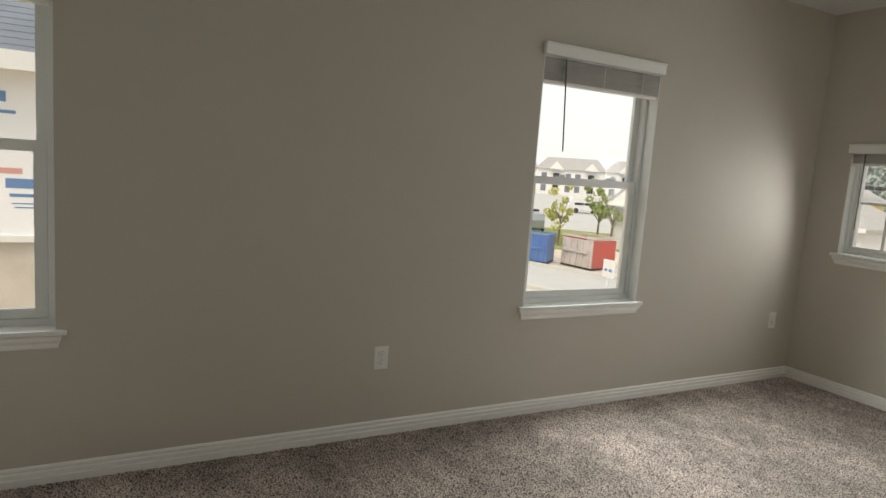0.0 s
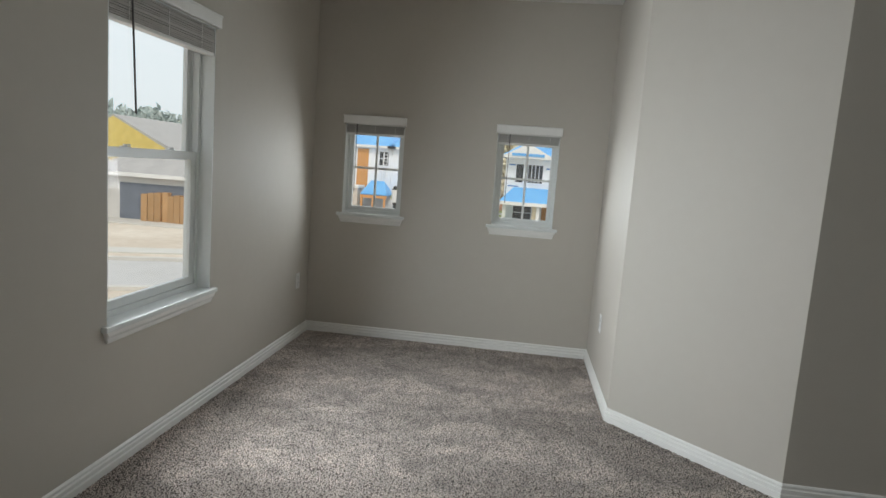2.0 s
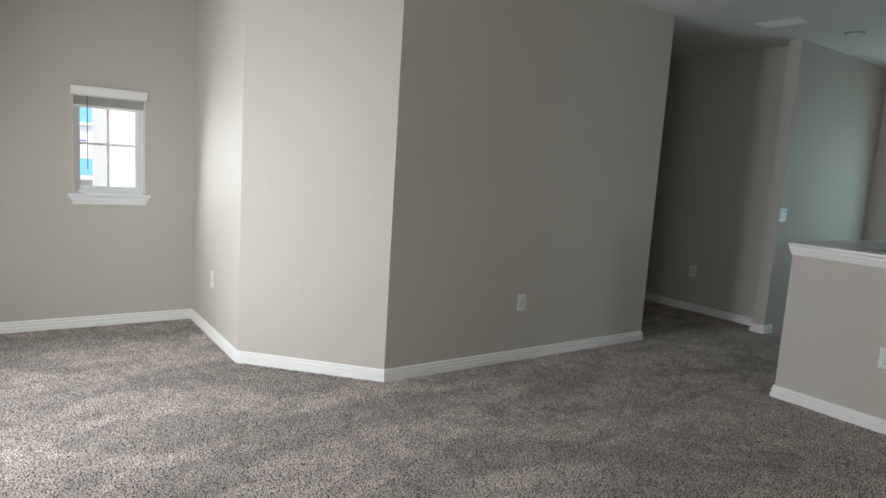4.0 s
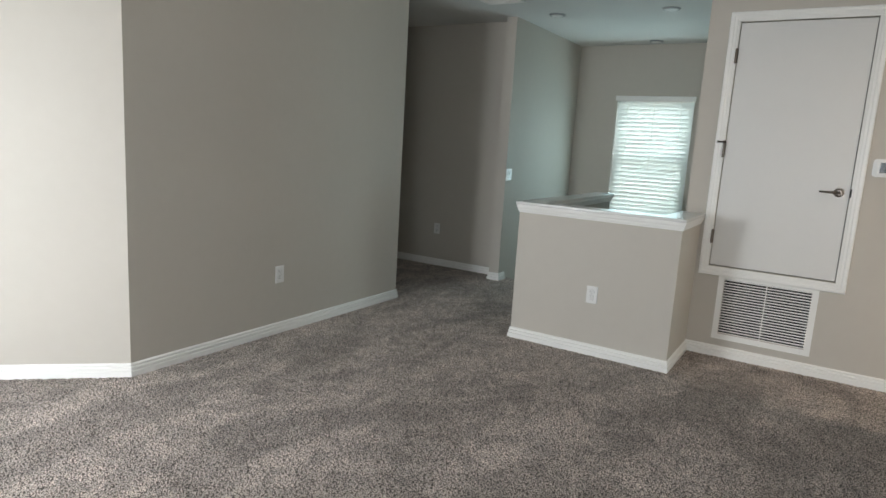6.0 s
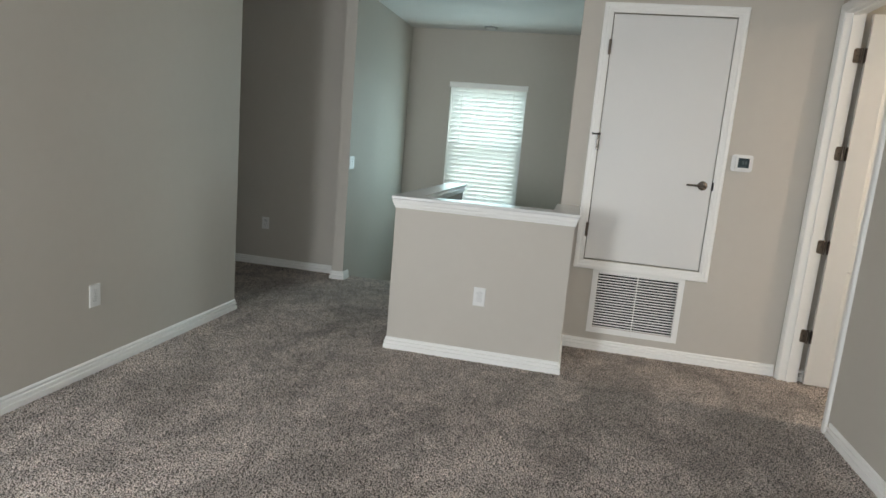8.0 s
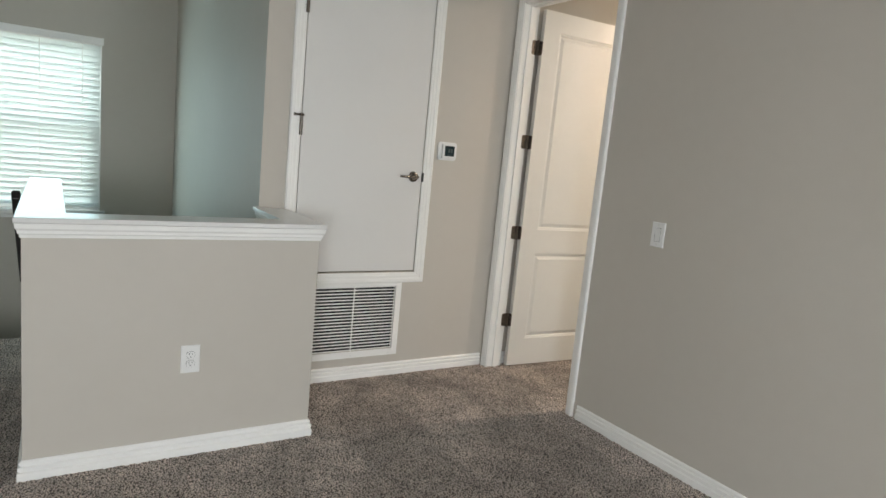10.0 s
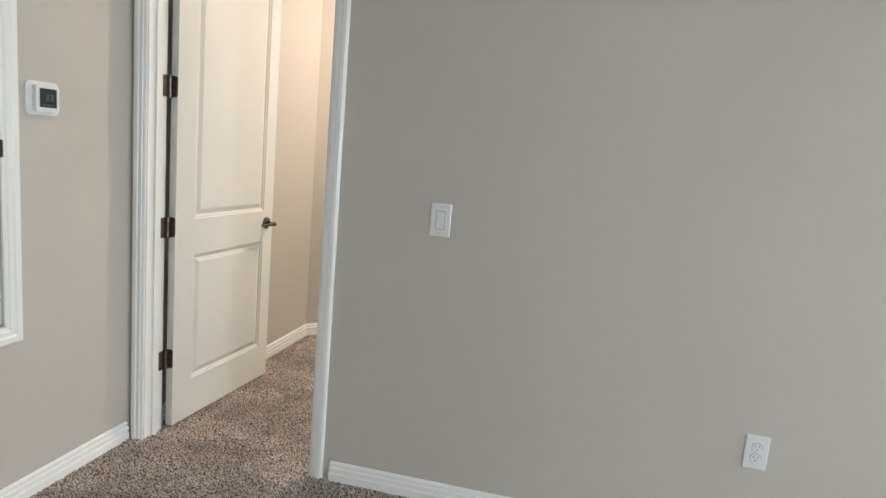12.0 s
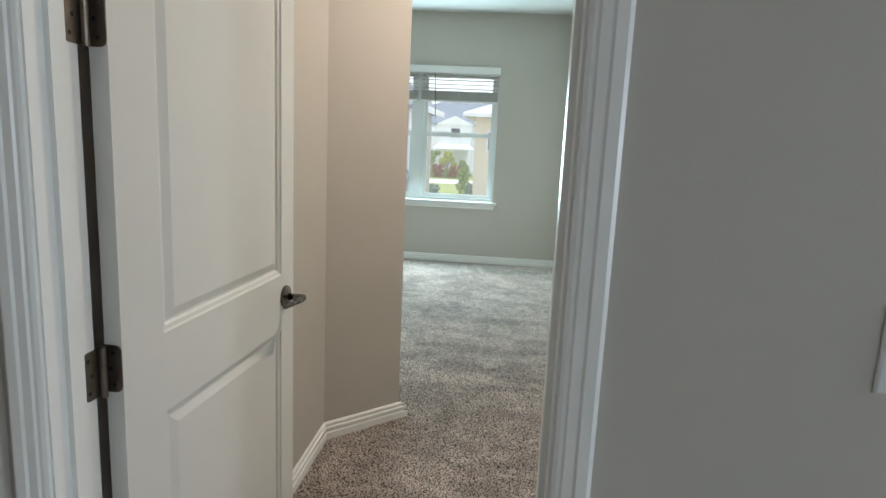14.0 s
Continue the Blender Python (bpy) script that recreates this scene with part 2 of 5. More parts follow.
def prism(bm, pts, z0, z1):
    low, high = [bm.verts.new((x, y, z0)) for x, y in pts], [bm.verts.new((x, y, z1)) for x, y in pts]
    bm.faces.new(low)
    bm.faces.new(high)
    for i in range(len(pts)):
        j = (i + 1) % len(pts)
        bm.faces.new((low[i], low[j], high[j], high[i]))
    return bm


def pierced(bm, u0, u1, v0, v1, w0, w1, holes, put):
    """A slab over u, v with thickness w0 to w1 and rectangular holes (u0, u1, v0, v1); put maps u, v, w to a place."""
    us = sorted({u0, u1, *(h[0] for h in holes), *(h[1] for h in holes)})
    vs = sorted({v0, v1, *(h[2] for h in holes), *(h[3] for h in holes)})
    us, vs = [u for u in us if u0 <= u <= u1], [v for v in vs if v0 <= v <= v1]
    cache = {}

    def vert(i, j, w):
        if (i, j, w) not in cache:
            cache[i, j, w] = bm.verts.new(put(us[i], vs[j], (w0, w1)[w]))
        return cache[i, j, w]

    def solid(i, j):
        if not (0 <= i < len(us) - 1 and 0 <= j < len(vs) - 1):
            return False
        cu, cv = (us[i] + us[i + 1]) / 2, (vs[j] + vs[j + 1]) / 2
        return not any(h[0] < cu < h[1] and h[2] < cv < h[3] for h in holes)

    for i in range(len(us) - 1):
        for j in range(len(vs) - 1):
            if not solid(i, j):
                continue
            for w in (0, 1):
                bm.faces.new([vert(i, j, w), vert(i + 1, j, w), vert(i + 1, j + 1, w), vert(i, j + 1, w)])
            for di, dj, a, b in ((-1, 0, (i, j), (i, j + 1)), (1, 0, (i + 1, j), (i + 1, j + 1)), (0, -1, (i, j), (i + 1, j)), (0, 1, (i, j + 1), (i + 1, j + 1))):
                if not solid(i + di, j + dj):
                    bm.faces.new([vert(*a, 0), vert(*b, 0), vert(*b, 1), vert(*a, 1)])
    return bm


def wall_x(name, y0, y1, x0, x1, z0, z1, holes=(), label="plain greige painted wall"):
    """A wall that runs along x."""
    bm = pierced(bmesh.new(), x0, x1, z0, z1, y0, y1, list(holes), lambda u, v, w: (u, w, v))
    return thing(name, bm, WALL, label, "wall", kind="structure")


def wall_y(name, x0, x1, y0, y1, z0, z1, holes=(), label="plain greige painted wall"):
    bm = pierced(bmesh.new(), y0, y1, z0, z1, x0, x1, list(holes), lambda u, v, w: (w, u, v))
    return thing(name, bm, WALL, label, "wall", kind="structure")


# ---------- plan ----------
H = 2.743
N, E, S, W = 2.945, 4.852, -2.990, -1.148
ST, BW, BN, BS = -5.95, -7.30, -1.57, -5.30
XM, YC = 2.845, -2.666
W1, W2 = (-0.92, -0.03, 0.665, 2.10), (2.287, 3.178, 0.665, 2.10)
W3, W4 = (2.200, 2.686, 1.022, 1.78), (0.975, 1.459, 1.022, 1.78)
WS = (1.060, 1.975, 0.64, 2.10)
WB = (-4.09, -2.335, 0.70, 2.13)
DY0, DY1, DH = -2.93, -2.095, 2.445

# setting
floor = boxes((W - 0.115, E + 0.15, -2.40, N + 0.15, -0.25, 0), (W - 0.115, 0.40, S - 0.115, -2.40, -0.25, 0), (1.45, E + 0.15, -4.17, -2.40, -0.25, 0),
              (E + 0.15, 9.1, -4.17, YC + 0.115, -0.25, 0), (2.55, 9.1, -4.40, -4.17, -0.25, 0), (BW - 0.15, W - 0.115, BS - 0.115, BN + 0.115, -0.25, 0))
tagged(thing("floor", floor, CARPET), "brown-grey flecked cut-pile carpet, freshly swept", "carpet", kind="structure")


def pile(name, x0, x1, y0, y1, step, seed, gaps=()):
    """Carpet pile: a sheet of small uneven tufts over a rectangle, left out over the gaps."""
    nx, ny = int((x1 - x0) / step), int((y1 - y0) / step)
    rng = np.random.default_rng(seed)
    gx, gy = np.meshgrid(np.linspace(x0, x1, nx + 1), np.linspace(y0, y1, ny + 1))
    jit = step * 0.36
    odd = (np.arange(ny + 1)[:, None] + rng.integers(0, 2, gx.shape)) % 2 * ((np.arange(nx + 1)[None, :] + rng.integers(0, 2, gx.shape)) % 2)
    high = np.where(odd > 0, rng.uniform(0.0, 0.30, gx.shape), rng.uniform(0.62, 1.0, gx.shape))
    gz = 0.0008 + 0.0095 * high
    gx, gy = gx + rng.uniform(-jit, jit, gx.shape), gy + rng.uniform(-jit, jit, gx.shape)
    co = np.stack((gx, gy, gz), -1).reshape(-1, 3)
    i, j = np.meshgrid(np.arange(nx), np.arange(ny))
    first = (j * (nx + 1) + i).ravel()
    cx, cy = x0 + (i.ravel() + 0.5) * step, y0 + (j.ravel() + 0.5) * step
    keep = np.ones(first.shape, bool)
    for a, b, c, d in gaps:
        keep &= ~((cx > a) & (cx < b) & (cy > c) & (cy < d))
    first = first[keep]
    quads = np.stack((first, first + 1, first + nx + 2, first + nx + 1), -1)
    me = bpy.data.meshes.new(name)
    me.vertices.add(len(co))
    me.vertices.foreach_set("co", co.ravel())
    me.loops.add(quads.size)
    me.loops.foreach_set("vertex_index", quads.ravel())
    me.polygons.add(len(quads))
    me.polygons.foreach_set("loop_start", np.arange(0, quads.size, 4))
    me.update(calc_edges=True)
    me.validate()
    me.materials.append(CARPET)
    return tagged(new(name, me), "brown-grey curled carpet tufts, freshly swept", "carpet", kind="stuff")


solid = [(3.63, 5.0, -3.0, 0.50), (2.96, 3.63, -2.55, -0.15), (0.46, 1.40, -3.2, -2.45)]
pile("carpet_pile", W, E, S, N, 0.0062, 1, solid)
pile("carpet_pile", 1.46, 6.0, -4.27, S, 0.0105, 2)
pile("carpet_pile", -4.0, W, -2.97, BN, 0.0068, 3)
pile("carpet_pile", BW, -4.0, BS, BN, 0.0140, 4)
ceil = boxes((W - 0.115, E + 0.15, S - 0.115, N + 0.15, H, H + 0.2), (0.345, 2.615, ST - 0.15, S - 0.115, H, H + 0.2), (2.615, 9.1, -4.40, S - 0.115, H, H + 0.2),
             (E + 0.15, 9.1, S - 0.115, YC + 0.115, H, H + 0.2), (BW - 0.15, W - 0.115, BS - 0.115, BN + 0.115, H, H + 0.2))
thing("ceiling", ceil, CEIL, "flat white painted ceiling", "ceiling", kind="structure")

wall_x("wall_north", N, N + 0.15, -1.263, E + 0.15, -3.05, H, [W1, W2])
wall_y("wall_east", E, E + 0.15, 0.50, N, -3.05, H, [W3, W4])
wall_y("wall_west", W - 0.115, W, S - 0.115, N, -0.25, H, [(DY0, DY1, -0.26, DH)])
wall_x("wall_south", S - 0.115, S, W, 0.46, -0.25, H, [(-0.541, 0.252, 0.678, 2.388), (-0.43, 0.132, 0.185, 0.595)])
t = 0.115
thing("wall_recess", prism(bmesh.new(), [(E, 0.613), (3.583, 0.613), (3.583 + 0.048, 0.613 - t), (E, 0.613 - t)], 0, H), WALL, "plain greige painted wall", "wall", kind="structure")
thing("wall_diagonal", prism(bmesh.new(), [(3.583, 0.613), (XM, -0.097), (XM + t, -0.097 - 0.048), (3.583 + 0.048, 0.613 - t)], 0, H), WALL, "plain greige wall set at an angle", "wall", kind="structure")
thing("wall_middle", prism(bmesh.new(), [(XM, -0.097), (XM, YC), (XM + t, YC + t), (XM + t, -0.145)], 0, H), WALL, "plain greige painted wall", "wall", kind="structure")
thing("wall_hall_north", prism(bmesh.new(), [(XM, YC), (9.0, YC), (9.0, YC + t), (XM + t, YC + t)], 0, H), WALL, "plain greige hall wall", "wall", kind="structure")
# Unseen hall end, set far off at x 9 to keep the hall dark.
wall_y("wall_hall_east", 9.0, 9.1, -4.4, YC + t, 0, H)
wall_x("wall_hall_south", -4.385, -4.27, 2.615, 9.0, 0, H)
wall_y("wall_stair_east", 2.50, 2.615, ST, -4.065, -3.05, H)
wall_x("wall_stair_south", ST - 0.15, ST, 0.345, 2.615, -3.05, H, [WS])
wall_y("wall_stair_west", 0.345, 0.46, ST, S - 0.115, -3.05, H)
wall_x("wall_bedroom_passage", -3.08, -2.965, -2.885, W - 0.115, 0, H)
thing("wall_bedroom_diagonal", prism(bmesh.new(), [(-2.885, -2.965), (-3.178, -2.668), (-3.26, -2.75), (-2.93, -3.08)], 0, H), WALL, "plain greige wall set at an angle", "wall", kind="structure")
thing("wall_bedroom_inner", prism(bmesh.new(), [(-3.178, -2.668), (-3.26, -2.75), (-3.26, BS), (-3.178, BS)], 0, H), WALL, "plain greige bedroom wall", "wall", kind="structure")
wall_x("wall_bedroom_north", BN, BN + 0.115, BW, W - 0.115, 0, H)
wall_x("wall_bedroom_south", BS - 0.115, BS, BW, -3.178, 0, H)
wall_y("wall_bedroom_west", BW - 0.15, BW, BS - 0.115, BN + 0.115, -3.05, H, [WB])

# half wall round the stairwell, with its moulded cap
half = prism(bmesh.new(), [(0.346, S), (0.346, -2.347), (1.509, -2.347), (1.509, -4.17), (1.395, -4.17), (1.395, -2.462), (0.46, -2.462), (0.46, S)], -3.05, 1.0)
half_wall = thing("wall_half", half, WALL, "greige half wall round the stairwell with a white cap", "wall", kind="structure")
cap_path = [(0.346, S), (0.346, -2.347), (1.509, -2.347), (1.509, -4.17), (1.395, -4.17), (1.395, -2.462), (0.46, -2.462), (0.46, S)]
ov = 0.026


def grow(pts, d):
    out = []
    for i, p in enumerate(pts):
        a, b, c = Vector(pts[i - 1]), Vector(p), Vector(pts[(i + 1) % len(pts)])
        n1, n2 = (b - a).normalized(), (c - b).normalized()
        n1, n2 = Vector((-n1.y, n1.x)), Vector((-n2.y, n2.x))
        m = (n1 + n2).normalized()
        out.append(tuple(b + m * (d / max(0.2, m.dot(n1)))))
    return out


cap = prism(bmesh.new(), grow(cap_path, ov), 1.030, 1.052)
bmesh.ops.bevel(cap, geom=[e for e in cap.edges], offset=0.004, segments=2, affect="EDGES", profile=0.5)
part("cap", cap, CAPPAINT, half_wall, "white painted cap board")
mould = [(0.0, 0.972), (0.005, 0.974), (0.007, 0.986), (0.012, 0.990), (0.013, 1.002), (0.019, 1.010), (0.021, 1.029), (0.0, 1.029)]
part("cap_moulding", sweep(bmesh.new(), mould, cap_path[:]), TRIM, half_wall, "white stepped moulding")

# baseboards
BASE = [(0.0, 0.0), (0.017, 0.0), (0.017, 0.038), (0.0095, 0.042), (0.0095, 0.047), (0.0145, 0.050), (0.0145, 0.062), (0.0065, 0.066), (0.0065, 0.071), (0.0095, 0.074), (0.0095, 0.080), (0.004, 0.087), (0.0, 0.088)]


def baseboard(path):
    """A moulded skirting along the foot of a wall; the room lies to the path's left."""
    thing("baseboard", sweep(bmesh.new(), BASE, path), TRIM, "white moulded baseboard", "baseboard", kind="structure")


baseboard([(0.346, S), (0.346, -2.347), (1.509, -2.347), (1.509, -4.17)])
baseboard([(-1.148, -2.02), (W, N), (E, N), (E, 0.613), (3.583, 0.613), (XM, -0.097), (XM, YC), (9.0, YC)][::-1])
baseboard([(0.346, S), (-1.148 + 0.02, S)][::-1])
baseboard([(2.50, -4.20), (2.50, -4.065), (2.615, -4.065), (2.615, -4.27), (9.0, -4.27)])
baseboard([(-3.178, BS), (-3.178, -2.668), (-2.885, -2.965), (W - 0.115, -2.965)])
baseboard([(W - 0.115, -2.03), (W - 0.115, BN), (BW, BN), (BW, BS), (-3.178, BS)])
# Unseen closet walls, added to keep sky light from behind the door.
wall_x("wall_closet_back", -4.415, -4.3, W - 0.115, 0.345, 0, H)
wall_y("wall_closet_side", W - 0.115, W, -4.3, S - 0.115, 0, H)
wall_y("wall_outer_east", E, E + 0.15, YC + t, 0.50, -3.05, H)

# ---------- windows ----------
FACE_N, FACE_E, FACE_S, FACE_W = 0, -90, 180, 90


def ring(x0, x1, z0, z1, wide, y0, y1, low=None, high=None, bevel=0.002):
    """Four bars round a rectangle, as one frame."""
    low, high = low or wide, high or wide
    bm = boxes((x0, x0 + wide, y0, y1, z0, z1), (x1 - wide, x1, y0, y1, z0, z1), (x0 + wide, x1 - wide, y0, y1, z0, z0 + low),
               (x0 + wide, x1 - wide, y0, y1, z1 - high, z1))
    return bm


def pane(parent, x0, x1, z0, z1, y, glass=None):
    bm = bmesh.new()
    vs = [bm.verts.new(p) for p in ((x0, y, z0), (x1, y, z0), (x1, y, z1), (x0, y, z1))]
    bm.faces.new(vs)
    me = bpy.data.meshes.new("pane")
    bm.to_mesh(me)
    bm.free()
    me.materials.append(glass or GLASS)
    ob = tagged(new("pane", me), "clear glass pane")
    ob.parent = parent
    ob.visible_shadow = False
    return ob


APRON = [(0.0, -0.054), (0.006, -0.054), (0.010, -0.046), (0.012, -0.032), (0.019, -0.023), (0.022, -0.016), (0.022, -0.0005), (0.0, -0.0005)]


def stool(win, w, deep):
    """The inner sill board with its moulded apron."""
    bm = prism(bmesh.new(), [(-0.038, -0.030), (w + 0.038, -0.030), (w + 0.038, -0.0008), (w - 0.0008, -0.0008), (w - 0.0008, deep), (0.0008, deep), (0.0008, -0.0008), (-0.038, -0.0008)], -0.020, 0.004)
    bmesh.ops.bevel(bm, geom=[e for e in bm.edges if all(v.co.y < -0.02 for v in e.verts)], offset=0.004, segments=2, affect="EDGES", profile=0.5)
    part("window_sill", bm, VINYL, win, "white painted sill board")
    ap = bmesh.new()
    sweep(ap, APRON, [(-0.006, 0.0), (w + 0.006, 0.0)][::-1])
    bmesh.ops.translate(ap, verts=ap.verts, vec=(0, 0, -0.022))
    for v in ap.verts:
        if v.co.x < 0:
            v.co.x -= 0.6 * max(0.0, v.co.z + 0.054)
        if v.co.x > w:
            v.co.x += 0.6 * max(0.0, v.co.z + 0.054)
    for v in ap.verts:
        v.co.x = min(max(v.co.x, -0.034), w + 0.034)
    part("apron", ap, TRIM, win, "white moulded apron")


def liner(win, w, h, deep=0.075):
    """Boards that line the reveal, coloured white for the window light on drywall."""
    part("reveal", boxes((0.0005, 0.006, 0.0, deep, 0.004, h - 0.0005), (w - 0.006, w - 0.0005, 0.0, deep, 0.004, h - 0.0005), (0.006, w - 0.006, 0.0, deep, h - 0.006, h - 0.0005)),
         VINYL, win, "reveal coloured white for the light on it")


def hung_sashes(win, x0, x1, h, latches=True, glass=None):
    """Two sliding sashes, the lower one inside."""
    f = 0.030
    part("window_frame", ring(x0, x1, 0.004, h, f, 0.075, 0.149, low=0.028), VINYL, win, "white vinyl window frame")
    part("track", boxes((x0 + f, x0 + f + 0.010, 0.112, 0.118, 0.03, h - f), (x1 - f - 0.010, x1 - f, 0.112, 0.118, 0.03, h - f)), VINYL, win)
    a, b = x0 + f + 0.002, x1 - f - 0.002
    mid = 0.748
    upper = part("upper_sash", ring(a, b, mid - 0.030, h - f - 0.001, 0.038, 0.120, 0.146, low=0.040), VINYL, win, "white upper sash")
    pane(upper, a + 0.038, b - 0.038, mid + 0.010, h - f - 0.039, 0.132, glass)
    lower = part("lower_sash", ring(a, b, 0.033, mid + 0.016, 0.046, 0.084, 0.111, low=0.040, high=0.042), VINYL, win, "white lower sash")
    pane(lower, a + 0.046, b - 0.046, 0.073, mid - 0.026, 0.098, glass)
    if latches:
        for fx in (0.28, 0.72):
            x = a + (b - a) * fx
            bm = bmesh.new()
            box(bm, x - 0.03, x + 0.03, 0.088, 0.108, mid + 0.016, mid + 0.022, bevel=0.002)
            rod(bm, (x, 0.098, mid + 0.022), (x, 0.098, mid + 0.030), 0.010)
            box(bm, x - 0.006, x + 0.034, 0.092, 0.101, mid + 0.024, mid + 0.031, bevel=0.002)
            part("latch", bm, VINYL, win, "white sash lock")


def hung_window(name, at, turn, w, h, label):
    win = empty(name, Matrix.Translation(at) @ pose(0, 0, 0, 0, 0, turn), label, "window", kind="structure")
    hung_sashes(win, 0.0, w, h)
    liner(win, w, h)
    stool(win, w, 0.075)
    return win


def grid_window(name, at, turn, w, h, label):
    """A small window with glazing bars in a cross."""
    win = empty(name, Matrix.Translation(at) @ pose(0, 0, 0, 0, 0, turn), label, "window", kind="structure")
    part("window_frame", ring(0.0, w, 0.004, h, 0.026, 0.060, 0.149), VINYL, win, "white vinyl window frame")
    sash = part("sash", ring(0.027, w - 0.027, 0.031, h - 0.027, 0.026, 0.085, 0.125), VINYL, win, "white fixed sash")
    cx, cz = w / 2, 0.375
    part("glazing_bar", boxes((cx - 0.009, cx + 0.009, 0.100, 0.112, 0.057, h - 0.053)), VINYL, win)
    part("glazing_bar", boxes((0.053, cx - 0.009, 0.101, 0.111, cz - 0.009, cz + 0.009), (cx + 0.009, w - 0.053, 0.101, 0.111, cz - 0.009, cz + 0.009)), VINYL, win)
    pane(sash, 0.053, w - 0.053, 0.057, h - 0.053, 0.1065, GLASS_HAZED)
    liner(win, w, h, 0.060)
    stool(win, w, 0.060)
    return win


def blind(at, turn, w, top, valance_h, drop, slats, lowered=0.0, wand=0.5, wand_x=0.13, label="", slat_mat=None, tilt=12.0, deep=0.030, pitch=0.042, slat_w=0.050):
    """A raised faux-wood blind: valance, gathered slats, bottom rail, ladder tapes and wand. Local z is from the opening's foot.
    lowered: the length over which slats still hang apart above the gathered ones."""
    slat_mat = slat_mat or SLAT
    b = empty("window_blind", Matrix.Translation(at) @ pose(0, 0, 0, 0, 0, turn), label, "window blind")
    va = bmesh.new()
    box(va, -0.012, w + 0.012, -deep, -deep + 0.012, top - valance_h, top, bevel=0.003)
    box(va, -0.012, -0.002, -deep + 0.012, -0.001, top - valance_h, top)
    box(va, w + 0.002, w + 0.012, -deep + 0.012, -0.001, top - valance_h, top)
    box(va, -0.014, w + 0.014, -deep - 0.004, -deep + 0.001, top - 0.014, top - 0.002, bevel=0.002)
    part("valance", va, TRIM, b, "white moulded valance")
    part("headrail", boxes((0.008, w - 0.008, 0.004, 0.052, top - valance_h - 0.004, top - valance_h + 0.03)), TRIM, b)
    z = top - valance_h - 0.006
    rng = random.Random(int(w * 1000) + slats)
    y0, y1 = 0.004, 0.054
    if lowered:
        n = int(lowered / pitch)
        for i in range(n):
            zz = z - 0.020 - i * lowered / n
            bm = boxes((0.010, w - 0.010, -slat_w / 2, slat_w / 2, -0.0015, 0.0015))
            bmesh.ops.transform(bm, verts=bm.verts, matrix=pose(0, 0.029, zz, tilt + rng.uniform(-1.5, 1.5), 0, 0))
            part("slat", bm, slat_mat, b)
        z -= lowered
    stack = drop - lowered - 0.018
    for i in range(slats):
        zz = z - stack * (i + 0.5) / slats
        d = rng.uniform(-0.005, 0.005)
        bm = boxes((0.010 + d, w - 0.010 + d, y0 + d, y1 + d, zz - stack / slats * 0.36, zz + stack / slats * 0.36))
        part("slat", bm, slat_mat, b)
    zb = z - stack
    part("bottom_rail", box(bmesh.new(), 0.008, w - 0.008, 0.003, 0.055, zb - 0.018, zb - 0.001, bevel=0.003), TRIM if slat_mat is SLAT else slat_mat, b, "white bottom rail")
    for fx in (0.16, 0.5, 0.84):
        part("ladder_tape", boxes((w * fx - 0.002, w * fx + 0.002, y0 - 0.003, y0 - 0.001, zb - 0.002, top - valance_h)), TRIM, b)
        if slats > 3:
            wad = bmesh.new()
            for k in range(4):
                zz = zb + stack * (k + 0.5) / 4
                rod(wad, (w * fx - 0.012, y0 - 0.004, zz - 0.006), (w * fx + 0.014, y0 - 0.002, zz + 0.006), 0.0022, sides=6)
            part("ladder_cord", wad, SLAT, b)
    if wand:
        wd = bmesh.new()
        rod(wd, (wand_x, -0.004, top - valance_h - 0.012), (wand_x + 0.028 * (w > 0.6), -0.008, top - valance_h - wand), 0.0045 if w > 0.6 else 0.003, sides=8)
        rod(wd, (wand_x, 0.002, top - valance_h - 0.004), (wand_x, -0.004, top - valance_h - 0.014), 0.003, sides=8)
        part("wand", wd, WAND, b, "slim grey tilt wand", smooth=True)
    return b


hung_window("window_1", (W1[0], N, W1[2]), FACE_N, W1[1] - W1[0], W1[3] - W1[2], "white vinyl double-hung window with sill board")
hung_window("window_2", (W2[0], N, W2[2]), FACE_N, W2[1] - W2[0], W2[3] - W2[2], "white vinyl double-hung window with sill board")
grid_window("window_3", (E, W3[1], W3[2]), FACE_E, W3[1] - W3[0], W3[3] - W3[2], "small white window with crossed glazing bars")
grid_window("window_4", (E, W4[1], W4[2]), FACE_E, W4[1] - W4[0], W4[3] - W4[2], "small white window with crossed glazing bars")
ws = empty("window_5", Matrix.Translation((WS[1], ST, WS[2])) @ pose(0, 0, 0, 0, 0, FACE_S), "white double-hung window above the stairs", "window", kind="structure")
hung_sashes(ws, 0.0, WS[1] - WS[0], WS[3] - WS[2], latches=False)
liner(ws, WS[1] - WS[0], WS[3] - WS[2])
stool(ws, WS[1] - WS[0], 0.075)
wb = empty("window_6", Matrix.Translation((BW, WB[0], WB[2])) @ pose(0, 0, 0, 0, 0, FACE_W), "paired white double-hung bedroom window", "window", kind="structure")
bw, bh = WB[1] - WB[0], WB[3] - WB[2]
hung_sashes(wb, 0.0, bw / 2 - 0.020, bh, glass=GLASS_HAZIER)
hung_sashes(wb, bw / 2 + 0.020, bw, bh, glass=GLASS_HAZIER)
part("mullion", boxes((bw / 2 - 0.0195, bw / 2 + 0.0195, 0.070, 0.149, 0.004, bh)), VINYL, wb, "white centre mullion")
liner(wb, bw, bh)
stool(wb, bw, 0.075)

